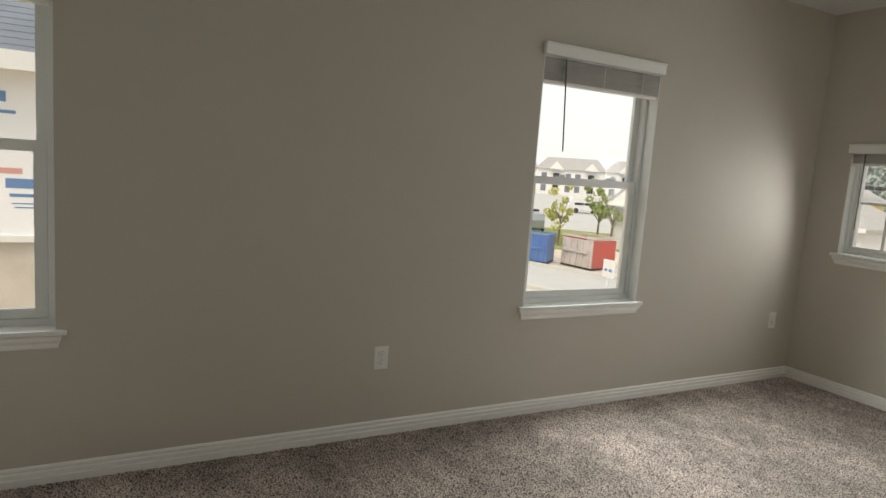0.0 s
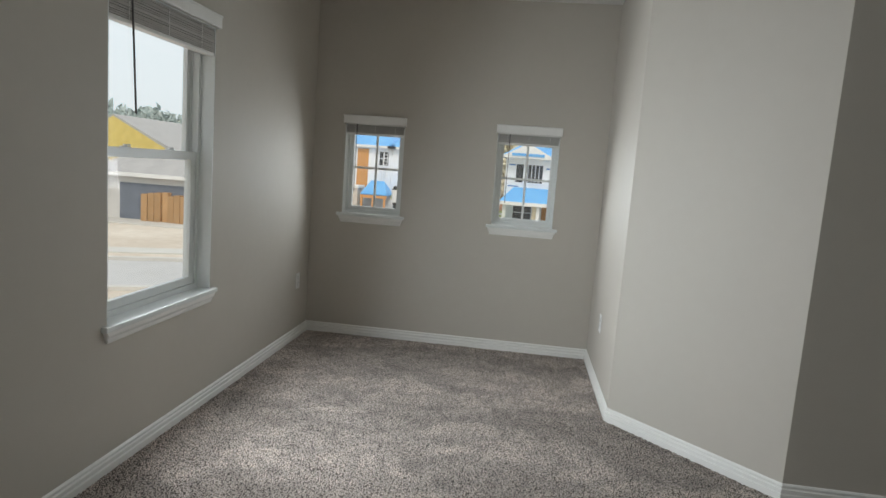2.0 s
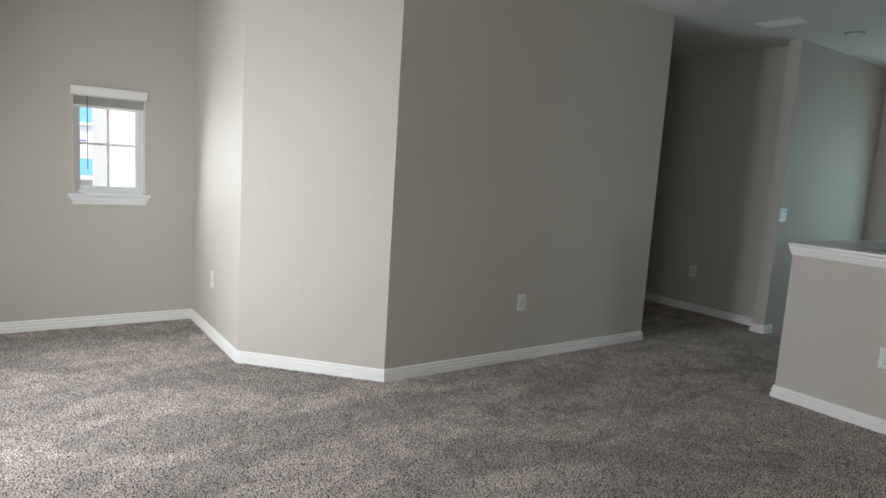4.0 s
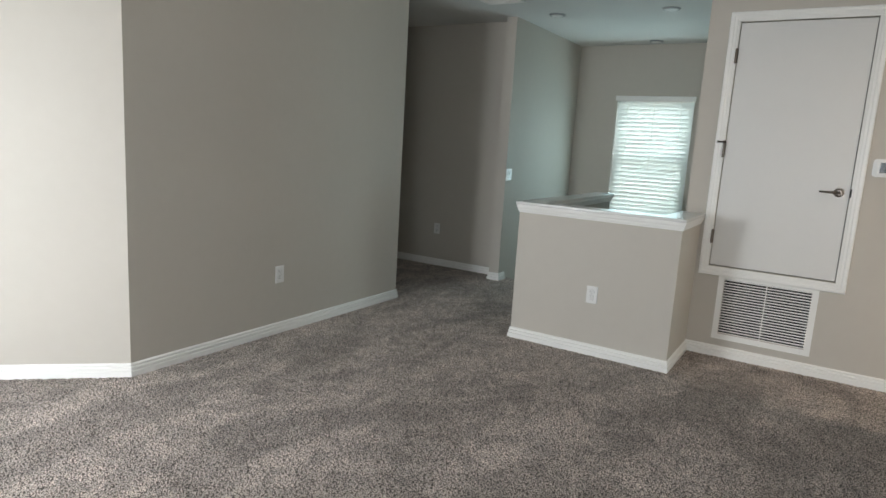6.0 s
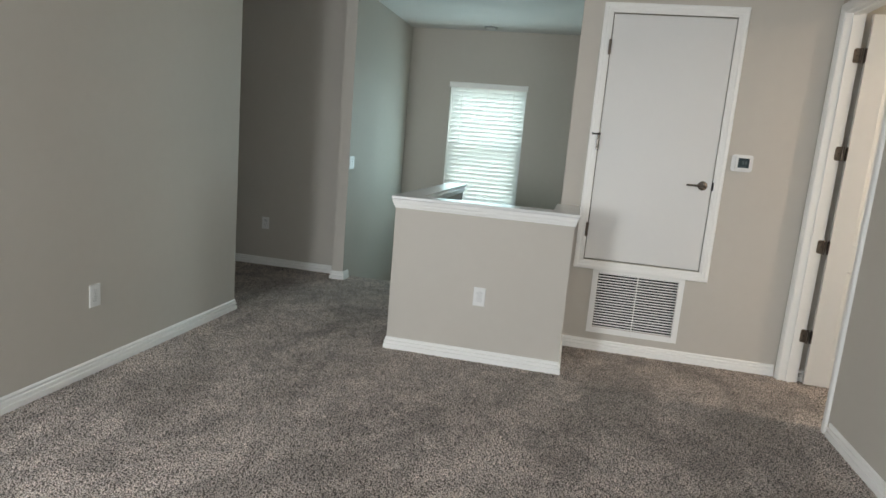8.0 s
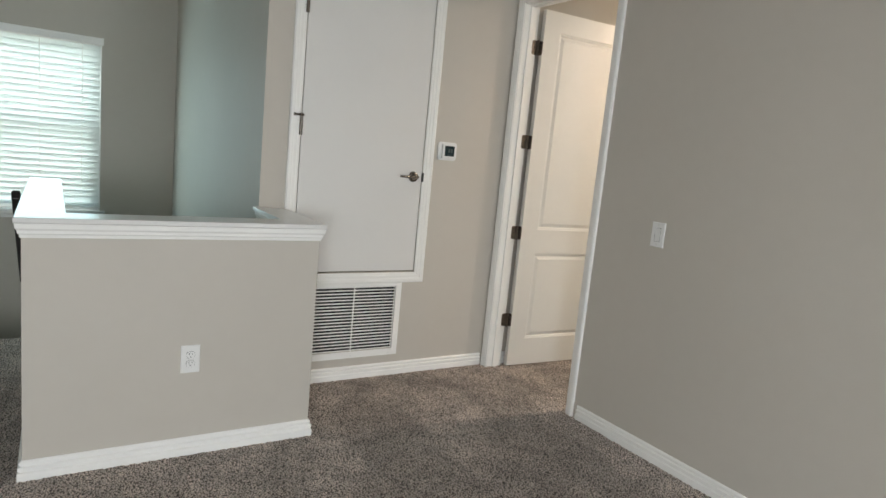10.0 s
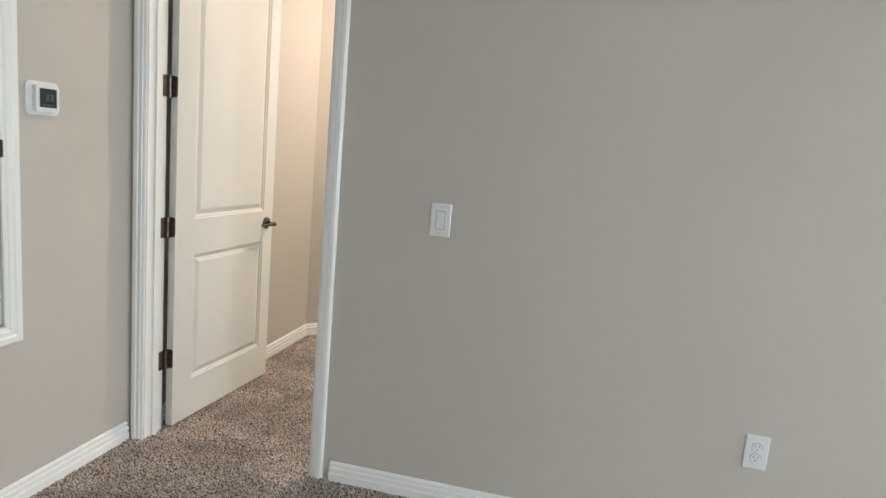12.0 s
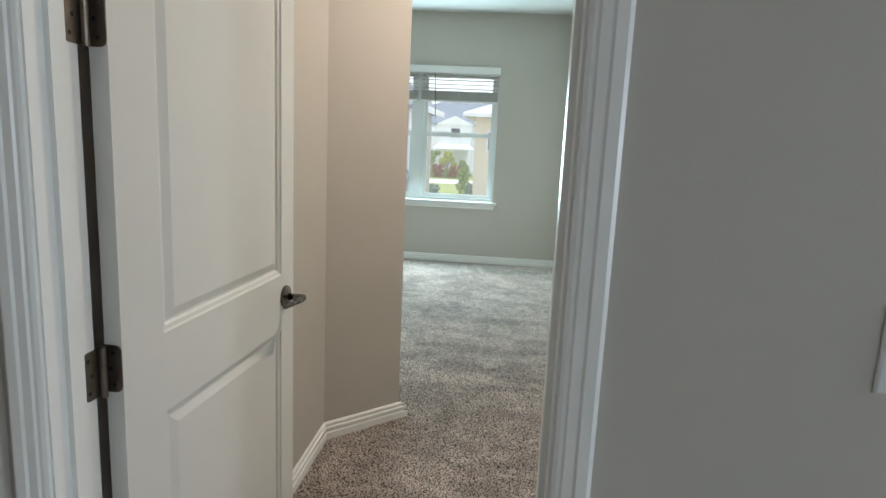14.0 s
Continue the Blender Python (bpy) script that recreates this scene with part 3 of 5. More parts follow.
BL = "white faux-wood blind pulled up under its valance"
for x in (W1, W2):
    blind((x[0], N, x[2]), FACE_N, x[1] - x[0], 2.166 - x[2], 0.069, 0.142, 13, wand=0.52, wand_x=0.152, label=BL)
for x in (W3, W4):
    blind((E, x[1], x[2]), FACE_E, x[1] - x[0], 1.812 - x[2], 0.067, 0.080, 8, wand=0.54, wand_x=0.095, label=BL)
blind((WS[1], ST, WS[2]), FACE_S, WS[1] - WS[0], 2.142 - WS[2], 0.062, 1.400, 1, lowered=1.365, wand=0,
      label="white slatted blind let down over the stair window", slat_mat=SLATWHITE, tilt=-70.0, pitch=0.049, slat_w=0.068)
for k in (0, 1):
    blind((BW, WB[0] + k * (bw / 2 + 0.01), WB[2]), FACE_W, bw / 2 - 0.01, 2.177 - WB[2], 0.078, 0.30, 20, lowered=0.18, wand=0.62, wand_x=0.16,
          label="white blind half raised in the bedroom window", tilt=15.0)

# ---------- doors ----------
CASING = [(0.0, 0.0), (0.0, 0.007), (0.006, 0.010), (0.012, 0.010), (0.015, 0.0135), (0.030, 0.0135), (0.034, 0.017), (0.050, 0.017), (0.057, 0.012), (0.057, 0.0)]
ON_W = Matrix(((0, 0, 1, W), (1, 0, 0, 0), (0, 1, 0, 0), (0, 0, 0, 1)))
ON_S = Matrix(((-1, 0, 0, 0), (0, 0, 1, S), (0, 1, 0, 0), (0, 0, 0, 1)))
ON_WB = Matrix(((0, 0, -1, W - 0.115), (-1, 0, 0, 0), (0, 1, 0, 0), (0, 0, 0, 1)))


def casing(name, frame_matrix, path, closed, parent=None, label="white moulded door casing", profile=CASING):
    bm = sweep(bmesh.new(), profile, path, closed)
    bmesh.ops.transform(bm, verts=bm.verts, matrix=frame_matrix)
    if parent:
        return part(name, bm, TRIM, parent, label)
    return thing(name, bm, TRIM, label, "door casing", kind="structure")


J0, J1, JH = DY0 + 0.018, DY1 - 0.018, DH - 0.018
frame_1 = thing("door_frame", boxes((W - 0.115, W, DY0 + 0.001, J0, 0, DH - 0.001), (W - 0.115, W, J1, DY1 - 0.001, 0, DH - 0.001), (W - 0.115, W, J0, J1, JH, DH - 0.001)),
                TRIM, "white painted door frame with moulded casing", "door frame", kind="structure")
part("stop", boxes((W - 0.075, W - 0.040, J0, J0 + 0.010, 0, JH), (W - 0.075, W - 0.040, J1 - 0.010, J1, 0, JH), (W - 0.075, W - 0.040, J0 + 0.010, J1 - 0.010, JH - 0.010, JH)), TRIM, frame_1)
casing("casing", ON_W, [(J0 - 0.004, 0), (J0 - 0.004, JH + 0.005), (J1 + 0.005, JH + 0.005), (J1 + 0.005, 0)], False, frame_1)
casing("casing", ON_WB, [(-J1 - 0.005, 0), (-J1 - 0.005, JH + 0.005), (-J0 + 0.004, JH + 0.005)], False, frame_1)

LEAF = Matrix(((-0.99813, -0.0611, 0, -1.294), (0.0611, -0.99813, 0, -2.880), (0, 0, 1, 0.014), (0, 0, 0, 1)))
LW, LH = 0.788, 2.405
PANELS = [(0.128, 0.700, 0.190, 0.800), (0.128, 0.700, 0.968, 2.275)]


def panel_door(w, h, thick, panels):
    """A moulded leaf: sunk sticking round each raised panel, on both faces."""
    bm = pierced(bmesh.new(), 0, w, 0, h, 0, thick, panels, lambda u, v, q: (u, q, v))
    for face in (0, 1):
        for x0, x1, z0, z1 in panels:
            last = None
            for inset, deep in ((0.0, 0.0), (0.003, 0.004), (0.012, 0.006), (0.016, 0.011), (0.022, 0.011), (0.040, 0.004), (0.043, 0.003)):
                y = deep if face == 0 else thick - deep
                ringv = [bm.verts.new((x, y, z)) for x, z in ((x0 + inset, z0 + inset), (x1 - inset, z0 + inset), (x1 - inset, z1 - inset), (x0 + inset, z1 - inset))]
                if last:
                    for i in range(4):
                        bm.faces.new((last[i], last[(i + 1) % 4], ringv[(i + 1) % 4], ringv[i]))
                last = ringv
            bm.faces.new(last)
    return bm


door_1 = empty("door_1", LEAF, "open white two-panel bedroom door with bronze hinges", "door", kind="structure")
inv = LEAF.inverted()
leaf = part("leaf", panel_door(LW, LH, 0.035, PANELS), DOOR, door_1, "white moulded two-panel leaf")
for z in (0.340, 0.953, 1.565, 2.175):
    hinge = bmesh.new()
    rod(hinge, (-1.272, -2.903, z - 0.047), (-1.272, -2.903, z + 0.047), 0.0065, sides=12)
    for k in (-0.02, 0.0, 0.02):
        rod(hinge, (-1.272, -2.903, z + k - 0.0006), (-1.272, -2.903, z + k + 0.0006), 0.0069, sides=12)
    plate = box(bmesh.new(), -1.270, -1.230, -2.9125, -2.9098, z - 0.045, z + 0.045)
    bmesh.ops.bevel(plate, geom=[e for e in plate.edges if abs((e.verts[0].co - e.verts[1].co).normalized().y) > 0.9 and e.verts[0].co.x > -1.25], offset=0.014, segments=4, affect="EDGES", profile=0.5)
    other = box(bmesh.new(), -1.2935, -1.2908, -2.9145, -2.880, z - 0.045, z + 0.045)
    bmesh.ops.bevel(other, geom=[e for e in other.edges if abs((e.verts[0].co - e.verts[1].co).normalized().x) > 0.9 and e.verts[0].co.y > -2.9], offset=0.012, segments=4, affect="EDGES", profile=0.5)
    h = None
    for nm, b in (("hinge", hinge), ("hinge_plate", plate), ("hinge_plate", other)):
        bmesh.ops.transform(b, verts=b.verts, matrix=inv)
        ob = part(nm, b, BRONZE, h or door_1, "bronze butt hinge", smooth=False)
        h = h or ob
    screws = bmesh.new()
    for dz in (-0.03, 0.0, 0.03):
        rod(screws, (-1.243 - (0.008 if dz == 0 else 0), -2.9098, z + dz), (-1.243 - (0.008 if dz == 0 else 0), -2.9092, z + dz), 0.004, sides=8)
        rod(screws, (-1.2908, -2.895 - (0.006 if dz == 0 else 0), z + dz), (-1.2902, -2.895 - (0.006 if dz == 0 else 0), z + dz), 0.004, sides=8)
    bmesh.ops.transform(screws, verts=screws.verts, matrix=inv)
    part("screw", screws, DARK, h)


def lever(parent, x, y, z, out, along, label="satin nickel lever handle"):
    """A round rose, a neck and a lever that runs along x."""
    bm = rod(bmesh.new(), (x, y, z), (x, y + out * 0.008, z), 0.033, 0.031, sides=32)
    rod(bm, (x, y + out * 0.008, z), (x, y + out * 0.014, z), 0.028, 0.016, sides=32)
    rose = part("door_handle", bm, NICKEL, parent, label, smooth=False)
    arm = rod(bmesh.new(), (x, y + out * 0.012, z), (x, y + out * 0.058, z), 0.010, 0.0105, sides=16)
    pts = [(0.0, 0.056, 0.011), (0.02, 0.058, 0.0105), (0.055, 0.056, 0.008), (0.09, 0.052, 0.007), (0.112, 0.048, 0.0065)]
    for (a, o1, r1), (b, o2, r2) in zip(pts, pts[1:]):
        rod(arm, (x + along * a, y + out * o1, z), (x + along * b, y + out * o2, z), r1, r2, sides=14)
    part("lever", arm, NICKEL, rose, smooth=True)


lever(door_1, LW - 0.062, 0.0, 0.898, -1, -1)
lever(door_1, LW - 0.062, 0.035, 0.898, 1, -1)
part("latch_plate", boxes((LW, LW + 0.001, 0.006, 0.029, 0.888, 0.948)), NICKEL, door_1)

# raised closet door
closet = empty("door_2", (0, S, 0), "closed plain white closet door raised above a grille", "door", kind="structure")
part("leaf", box(bmesh.new(), -0.5375, 0.2485, -0.036, 0.001, 0.685, 2.381, bevel=0.002), CLOSET, closet, "flat white slab")
# Dark sheet behind the slab: the gap's shade is put into its colour.
part("gap", boxes((-0.541, 0.252, -0.05, -0.040, 0.678, 2.388)), DARK, closet, "dark sheet painted as the shade round the slab")
cas = casing("casing", ON_S, [(-0.252 - 0.004, 0.674), (-0.252 - 0.004, 2.390), (0.541 + 0.002, 2.390), (0.541 + 0.002, 0.674)], True, closet,
             profile=[(o * 1.12, u) for o, u in CASING])
cas.matrix_parent_inverse = Matrix.Translation((0, -S, 0))
lever(closet, -0.478, 0.001, 1.277, 1, 1)
part("strike", box(bmesh.new(), -0.5560, -0.5385, -0.010, 0.0095, 1.248, 1.306, bevel=0.002), DARK, closet, "dark latch strike")
for z in (2.16, 1.512, 0.894):
    bm = rod(bmesh.new(), (0.256, 0.014, z - 0.050), (0.256, 0.014, z + 0.050), 0.0095, sides=12)
    box(bm, 0.2465, 0.2525, -0.004, 0.009, z - 0.045, z + 0.045)
    hg = part("hinge", bm, NICKEL if z == 1.512 else BRONZE, closet, "butt hinge")
    if z == 1.512:
        stop = rod(bmesh.new(), (0.244, 0.020, z + 0.058), (0.298, 0.024, z + 0.058), 0.006, sides=8)
        rod(stop, (0.256, 0.014, z + 0.05), (0.256, 0.016, z + 0.068), 0.010, sides=10)
        rod(stop, (0.296, 0.024, z + 0.058), (0.302, 0.024, z + 0.058), 0.009, sides=10)
        part("hinge_stop", stop, NICKEL, hg, "nickel hinge-pin stop")

# return-air grille
grille = empty("air_return_grille", (0, S, 0), "white louvred return-air grille under the closet door", "vent")
gx0, gx1, gz0, gz1 = -0.462, 0.174, 0.140, 0.630
part("frame", ring(gx0, gx1, gz0, gz1, 0.034, 0.0005, 0.007), TRIM, grille, "white metal frame")
part("lip", ring(gx0 + 0.033, gx1 - 0.033, gz0 + 0.033, gz1 - 0.033, 0.006, -0.012, 0.009), TRIM, grille)
for i in range(21):
    z = gz0 + 0.046 + i * (gz1 - gz0 - 0.092) / 20
    bm = boxes((gx0 + 0.039, gx1 - 0.039, -0.0037, 0.0037, -0.0008, 0.0008))
    bmesh.ops.transform(bm, verts=bm.verts, matrix=pose(0, -0.006, z, -76, 0, 0))
    part("louvre", bm, TRIM, grille)
part("centre_bar", boxes(((gx0 + gx1) / 2 - 0.003, (gx0 + gx1) / 2 + 0.003, -0.004, 0.002, gz0 + 0.034, gz1 - 0.034)), TRIM, grille)
# Near-black back and liners put the duct's shade into the colour.
part("duct", boxes((gx0 + 0.044, gx1 - 0.044, -0.113, -0.105, gz0 + 0.047, gz1 - 0.037), (gx0 + 0.0425, gx0 + 0.044, -0.105, -0.013, gz0 + 0.047, gz1 - 0.037), (gx1 - 0.044, gx1 - 0.0425, -0.105, -0.013, gz0 + 0.047, gz1 - 0.037), (gx0 + 0.044, gx1 - 0.044, -0.105, -0.013, gz0 + 0.0455, gz0 + 0.047), (gx0 + 0.044, gx1 - 0.044, -0.105, -0.013, gz1 - 0.037, gz1 - 0.0355)), DARK, grille, "duct painted near-black as shade behind the louvres")
for sx in (gx0 + 0.06, (gx0 + gx1) / 2, gx1 - 0.06):
    for sz in (gz0 + 0.014, gz1 - 0.014):
        part("screw", rod(bmesh.new(), (sx, 0.007, sz), (sx, 0.0082, sz), 0.005, sides=10), PLASTIC, grille)

# thermostat
th = empty("thermostat", (-0.705, S, 1.452), "white wall thermostat with a grey screen", "thermostat")
bm = box(bmesh.new(), -0.068, 0.068, 0.0005, 0.008, -0.057, 0.057)
bmesh.ops.bevel(bm, geom=[e for e in bm.edges if abs((e.verts[0].co - e.verts[1].co).normalized().y) > 0.9], offset=0.02, segments=5, affect="EDGES", profile=0.5)
part("backplate", bm, PLASTIC, th)
bm = box(bmesh.new(), -0.052, 0.044, 0.0085, 0.026, -0.044, 0.044)
bmesh.ops.bevel(bm, geom=[e for e in bm.edges if abs((e.verts[0].co - e.verts[1].co).normalized().y) > 0.9], offset=0.008, segments=4, affect="EDGES", profile=0.5)
part("body", bm, PLASTIC, th)
part("screen", boxes((-0.040, 0.030, 0.0262, 0.0268, -0.030, 0.034)), SCREEN, th, "grey display")
part("digits", boxes((-0.026, -0.014, 0.0270, 0.0274, -0.008, 0.016), (-0.008, 0.004, 0.0270, 0.0274, -0.008, 0.016), (-0.030, 0.018, 0.0270, 0.0274, -0.024, -0.020)), material("lcd_bar", (0.035, 0.06, 0.065), 0.3), th)


# ---------- outlets and switches ----------
def plate(w=0.079, h=0.124):
    bm = box(bmesh.new(), -w / 2, w / 2, -0.006, -0.0005, -h / 2, h / 2)
    bmesh.ops.bevel(bm, geom=[e for e in bm.edges if all(v.co.y < -0.004 for v in e.verts)], offset=0.004, segments=2, affect="EDGES", profile=0.5)
    return bm


def outlet(at, turn, label="white duplex wall outlet"):
    ob = empty("wall_outlet", Matrix.Translation(at) @ pose(0, 0, 0, 0, 0, turn), label, "outlet", "wall outlets")
    part("plate", plate(), PLASTIC, ob)
    for z in (-0.0195, 0.0195):
        bm = bmesh.new()
        rod(bm, (0, -0.006, z), (0, -0.0085, z), 0.0172, sides=24)
        for v in bm.verts:
            v.co.z = z + max(-0.0145, min(0.0145, v.co.z - z))
        # Dark ring puts the shadow round the socket into colour.
        shadow_ring = rod(bmesh.new(), (0, -0.0058, z), (0, -0.0064, z), 0.0183, sides=24)
        for v in shadow_ring.verts:
            v.co.z = z + max(-0.0155, min(0.0155, v.co.z - z))
        part("socket_rim", shadow_ring, DARK, ob, "dark ring painted as the socket's shadow")
        so = part("socket", bm, PLASTIC, ob)
        part("slot", boxes((-0.0075, -0.0052, -0.0089, -0.0086, z, z + 0.009), (0.0052, 0.0075, -0.0089, -0.0086, z + 0.001, z + 0.008),
                           (-0.0022, 0.0022, -0.0089, -0.0086, z - 0.011, z - 0.006)), DARK, so)
    part("screw", rod(bmesh.new(), (0, -0.006, 0), (0, -0.007, 0), 0.003, sides=10), PLASTIC, ob)
    return ob


def switch(at, turn, gangs=1, label="white rocker light switch"):
    ob = empty("light_switch", Matrix.Translation(at) @ pose(0, 0, 0, 0, 0, turn), label, "switch", "light switches")
    part("plate", plate(0.079 + 0.046 * (gangs - 1)), PLASTIC, ob)
    for g in range(gangs):
        x = (g - (gangs - 1) / 2) * 0.046
        # Thin dark frame drawn as the shadow line about the rocker.
        part("bezel", ring(x - 0.0175, x + 0.0175, -0.0345, 0.0345, 0.0013, -0.0064, -0.0058), DARK, ob, "dark ring painted as the rocker's shadow")
        bm = boxes((x - 0.0155, x + 0.0155, -0.009, -0.0055, -0.0325, 0.0325))
        for v in bm.verts:
            if v.co.y < -0.008 and v.co.z < 0:
                v.co.y += 0.0025
        part("rocker", bm, PLASTIC, ob)
        for z in (-0.048, 0.048):
            part("screw", rod(bmesh.new(), (x, -0.006, z), (x, -0.0068, z), 0.003, sides=10), SLAT, ob)
    return ob


outlet((1.417, N, 0.430), FACE_N)
outlet((4.600, N, 0.468), FACE_N)
outlet((4.235, 0.613, 0.450), FACE_S)
outlet((XM, -1.232, 0.443), FACE_E)
outlet((0.900, -2.347, 0.447), FACE_S)
outlet((W, -0.435, 0.445), FACE_W)
outlet((3.445, -4.27, 0.445), FACE_S)
outlet((BW, -3.42, 0.46), FACE_W)
switch((W, -1.640, 1.136), FACE_W)
switch((2.50, -4.135, 1.150), FACE_E, 2, "white double rocker light switch")

# ---------- ceiling fittings ----------


def downlight(x, y):
    ob = empty("ceiling_light", (x, y, H), "white flush ceiling disc light, switched off", "ceiling light", "ceiling lights")
    bm = rod(bmesh.new(), (0, 0, -0.014), (0, 0, -0.0005), 0.072, 0.082, sides=40)
    part("trim_ring", bm, RINGGREY, ob, "grey shaded ring")
    part("diffuser", rod(bmesh.new(), (0, 0, -0.018), (0, 0, -0.0142), 0.050, 0.058, sides=32), PLASTIC, ob, "white lens")


for x, y in ((2.075, -4.075), (1.0, -4.09), (1.52, -5.72)):
    downlight(x, y)
lit = empty("ceiling_light", (-2.85, -1.90, H), "warm flush ceiling disc light, switched on", "ceiling light", "ceiling lights")
part("trim_ring", rod(bmesh.new(), (0, 0, -0.014), (0, 0, -0.0005), 0.072, 0.082, sides=40), PLASTIC, lit, "white ring")
part("diffuser", rod(bmesh.new(), (0, 0, -0.018), (0, 0, -0.0142), 0.050, 0.058, sides=32), GLOW, lit, "glowing lens")
vent = empty("ceiling_vent", (2.33, -3.39, H), "white louvred supply vent in the ceiling", "vent")
part("frame", ring(-0.185, 0.185, -0.10, 0.10, 0.025, -0.008, -0.0005), TRIM, vent)
for o in vent.children:
    o.matrix_local = pose(0, 0, 0, 90, 0, 0) @ Matrix.Identity(4)
for k in range(7):
    y = -0.066 + k * 0.022
    bm = boxes((-0.158, 0.158, -0.0055, 0.0055, -0.0007, 0.0007))
    bmesh.ops.transform(bm, verts=bm.verts, matrix=pose(0, y, -0.005, 35, 0, 0))
    part("louvre", bm, TRIM, vent)
# Flat dark sheet stands for the shade inside the vent throat.
part("backing", boxes((-0.16, 0.16, -0.075, 0.075, -0.0015, -0.0005)), DARK, vent, "sheet painted dark as the throat's shade")

# ---------- stairs ----------
stairs = empty("stairs", (0, 0, 0), "carpeted stairs that go down round a landing", "stairs", kind="structure")
for i in range(4):
    y = -4.17 - i * 0.25
    part("tread", box(bmesh.new(), 1.511, 2.498, y - 0.25 - (0.778 if i == 3 else 0), y, -0.18 * (i + 1) - 0.20, -0.18 * (i + 1), bevel=0.012), CARPET, stairs)
part("landing", boxes((0.462, 1.5105, ST + 0.002, -5.0, -0.92, -0.72)), CARPET, stairs)
for i in range(9):
    y = -5.0 + i * 0.25
    part("tread", box(bmesh.new(), 0.462, 1.393, y, y + 0.25, -0.72 - 0.18 * (i + 1) - 0.2, -0.72 - 0.18 * (i + 1), bevel=0.012), CARPET, stairs)
rail = empty("handrail", (1.597, -4.0, 0.94), "dark stained wooden handrail down the stairs", "handrail")
bm = bmesh.new()
a = math.atan2(0.18, 0.25)
box(bm, -0.022, 0.022, -0.62, 0.62, -0.032, 0.032, bevel=0.012, segments=3)
bmesh.ops.transform(bm, verts=bm.verts, matrix=pose(0, -0.50, -0.34, math.degrees(a), 0, 0))
part("rail", bm, BLACKWOOD, rail, smooth=True)
for k in (0.1, 0.85):
    part("bracket", rod(bmesh.new(), (-0.088, -0.5 + 0.5 - k, -0.34 + 0.36 - k * 0.72 - 0.06), (0, -0.5 + 0.5 - k, -0.34 + 0.36 - k * 0.72 - 0.02), 0.006), BRONZE, rail)

# ---------- outdoors ----------
GZ = -3.05
SAND = material("sandy_ground", (0.72, 0.65, 0.56), 0.95, second=(0.54, 0.45, 0.36), scale=0.16, bump=0.6, bump_scale=3, distance=0.05)
ASPHALT = material("pale_road", (0.54, 0.53, 0.52), 0.85, second=(0.48, 0.47, 0.46), scale=0.5, bump=0.3, bump_scale=40)
KERB = material("pale_concrete", (0.62, 0.60, 0.56), 0.85, second=(0.54, 0.52, 0.48), scale=1.0)
GRASS = material("grass", (0.20, 0.27, 0.07), 0.9, second=(0.32, 0.33, 0.10), scale=0.6, bump=0.8, bump_scale=20, distance=0.05)
MULCH = material("russet_mulch", (0.30, 0.14, 0.07), 0.9, second=(0.22, 0.10, 0.05), scale=0.8)
WRAP = material("white_house_wrap", (0.86, 0.88, 0.90), 0.55, second=(0.81, 0.83, 0.86), scale=0.9, bump=0.2, bump_scale=4, distance=0.02)
BLUEROOF = material("blue_roof_underlay", (0.10, 0.36, 0.72), 0.5, second=(0.16, 0.46, 0.80), scale=0.6)
OSB = material("orange_sheathing", (0.66, 0.33, 0.12), 0.8, second=(0.55, 0.26, 0.09), scale=2.0)
YELLOW = material("yellow_sheathing", (0.72, 0.56, 0.18), 0.8, second=(0.62, 0.47, 0.14), scale=2.0)
BLOCK = material("grey_block", (0.68, 0.68, 0.67), 0.85, second=(0.60, 0.60, 0.59), scale=1.2)
STONE = material("beige_block", (0.62, 0.57, 0.51), 0.85, second=(0.52, 0.47, 0.42), scale=2.5)
SHINGLE = material("grey_shingle", (0.44, 0.43, 0.42), 0.9, second=(0.37, 0.36, 0.355), scale=1.5, bump=0.4, bump_scale=12, distance=0.02)
SLATE = material("blue_grey_shingle", (0.20, 0.23, 0.28), 0.9, second=(0.14, 0.165, 0.205), scale=1.5)
STUCCO = material("white_stucco", (0.78, 0.78, 0.77), 0.8, second=(0.72, 0.72, 0.71), scale=0.8)
PALEGREY = material("pale_grey_siding", (0.60, 0.63, 0.68), 0.8, second=(0.55, 0.58, 0.63), scale=0.8)
BEIGE = material("beige_siding", (0.72, 0.63, 0.47), 0.8, second=(0.66, 0.57, 0.42), scale=0.8)
DARKGLASS = material("dark_window_glass", (0.05, 0.055, 0.06), 0.15, scale=3.0)
LEAF = material("green_leaf", (0.24, 0.33, 0.12), 0.7, second=(0.34, 0.38, 0.13), scale=3.0)
BLUELEAF = material("blue_green_leaf", (0.20, 0.28, 0.24), 0.7, second=(0.28, 0.34, 0.30), scale=3.0)
LEAFY = material("yellow_green_leaf", (0.52, 0.50, 0.15), 0.7, second=(0.38, 0.42, 0.12), scale=3.0)
# Leaves paled to blue-green: distance haze is put into their colour.
HAZY = material("hazy_woods", (0.38, 0.46, 0.45), 0.9, second=(0.47, 0.52, 0.49), scale=0.15)
AUTUMN = material("autumn_woods", (0.74, 0.66, 0.46), 0.9, second=(0.62, 0.62, 0.48), scale=0.12)
BARK = material("bark", (0.20, 0.15, 0.11), 0.9, scale=6.0)
BLUEPAINT = material("blue_skip_paint", (0.05, 0.14, 0.40), 0.5, second=(0.10, 0.22, 0.48), scale=1.5)
REDPAINT = material("red_skip_paint", (0.55, 0.08, 0.06), 0.5, second=(0.46, 0.10, 0.08), scale=1.5)
PALEPAINT = material("pale_skip_paint", (0.60, 0.55, 0.52), 0.6, second=(0.45, 0.40, 0.38), scale=1.5)
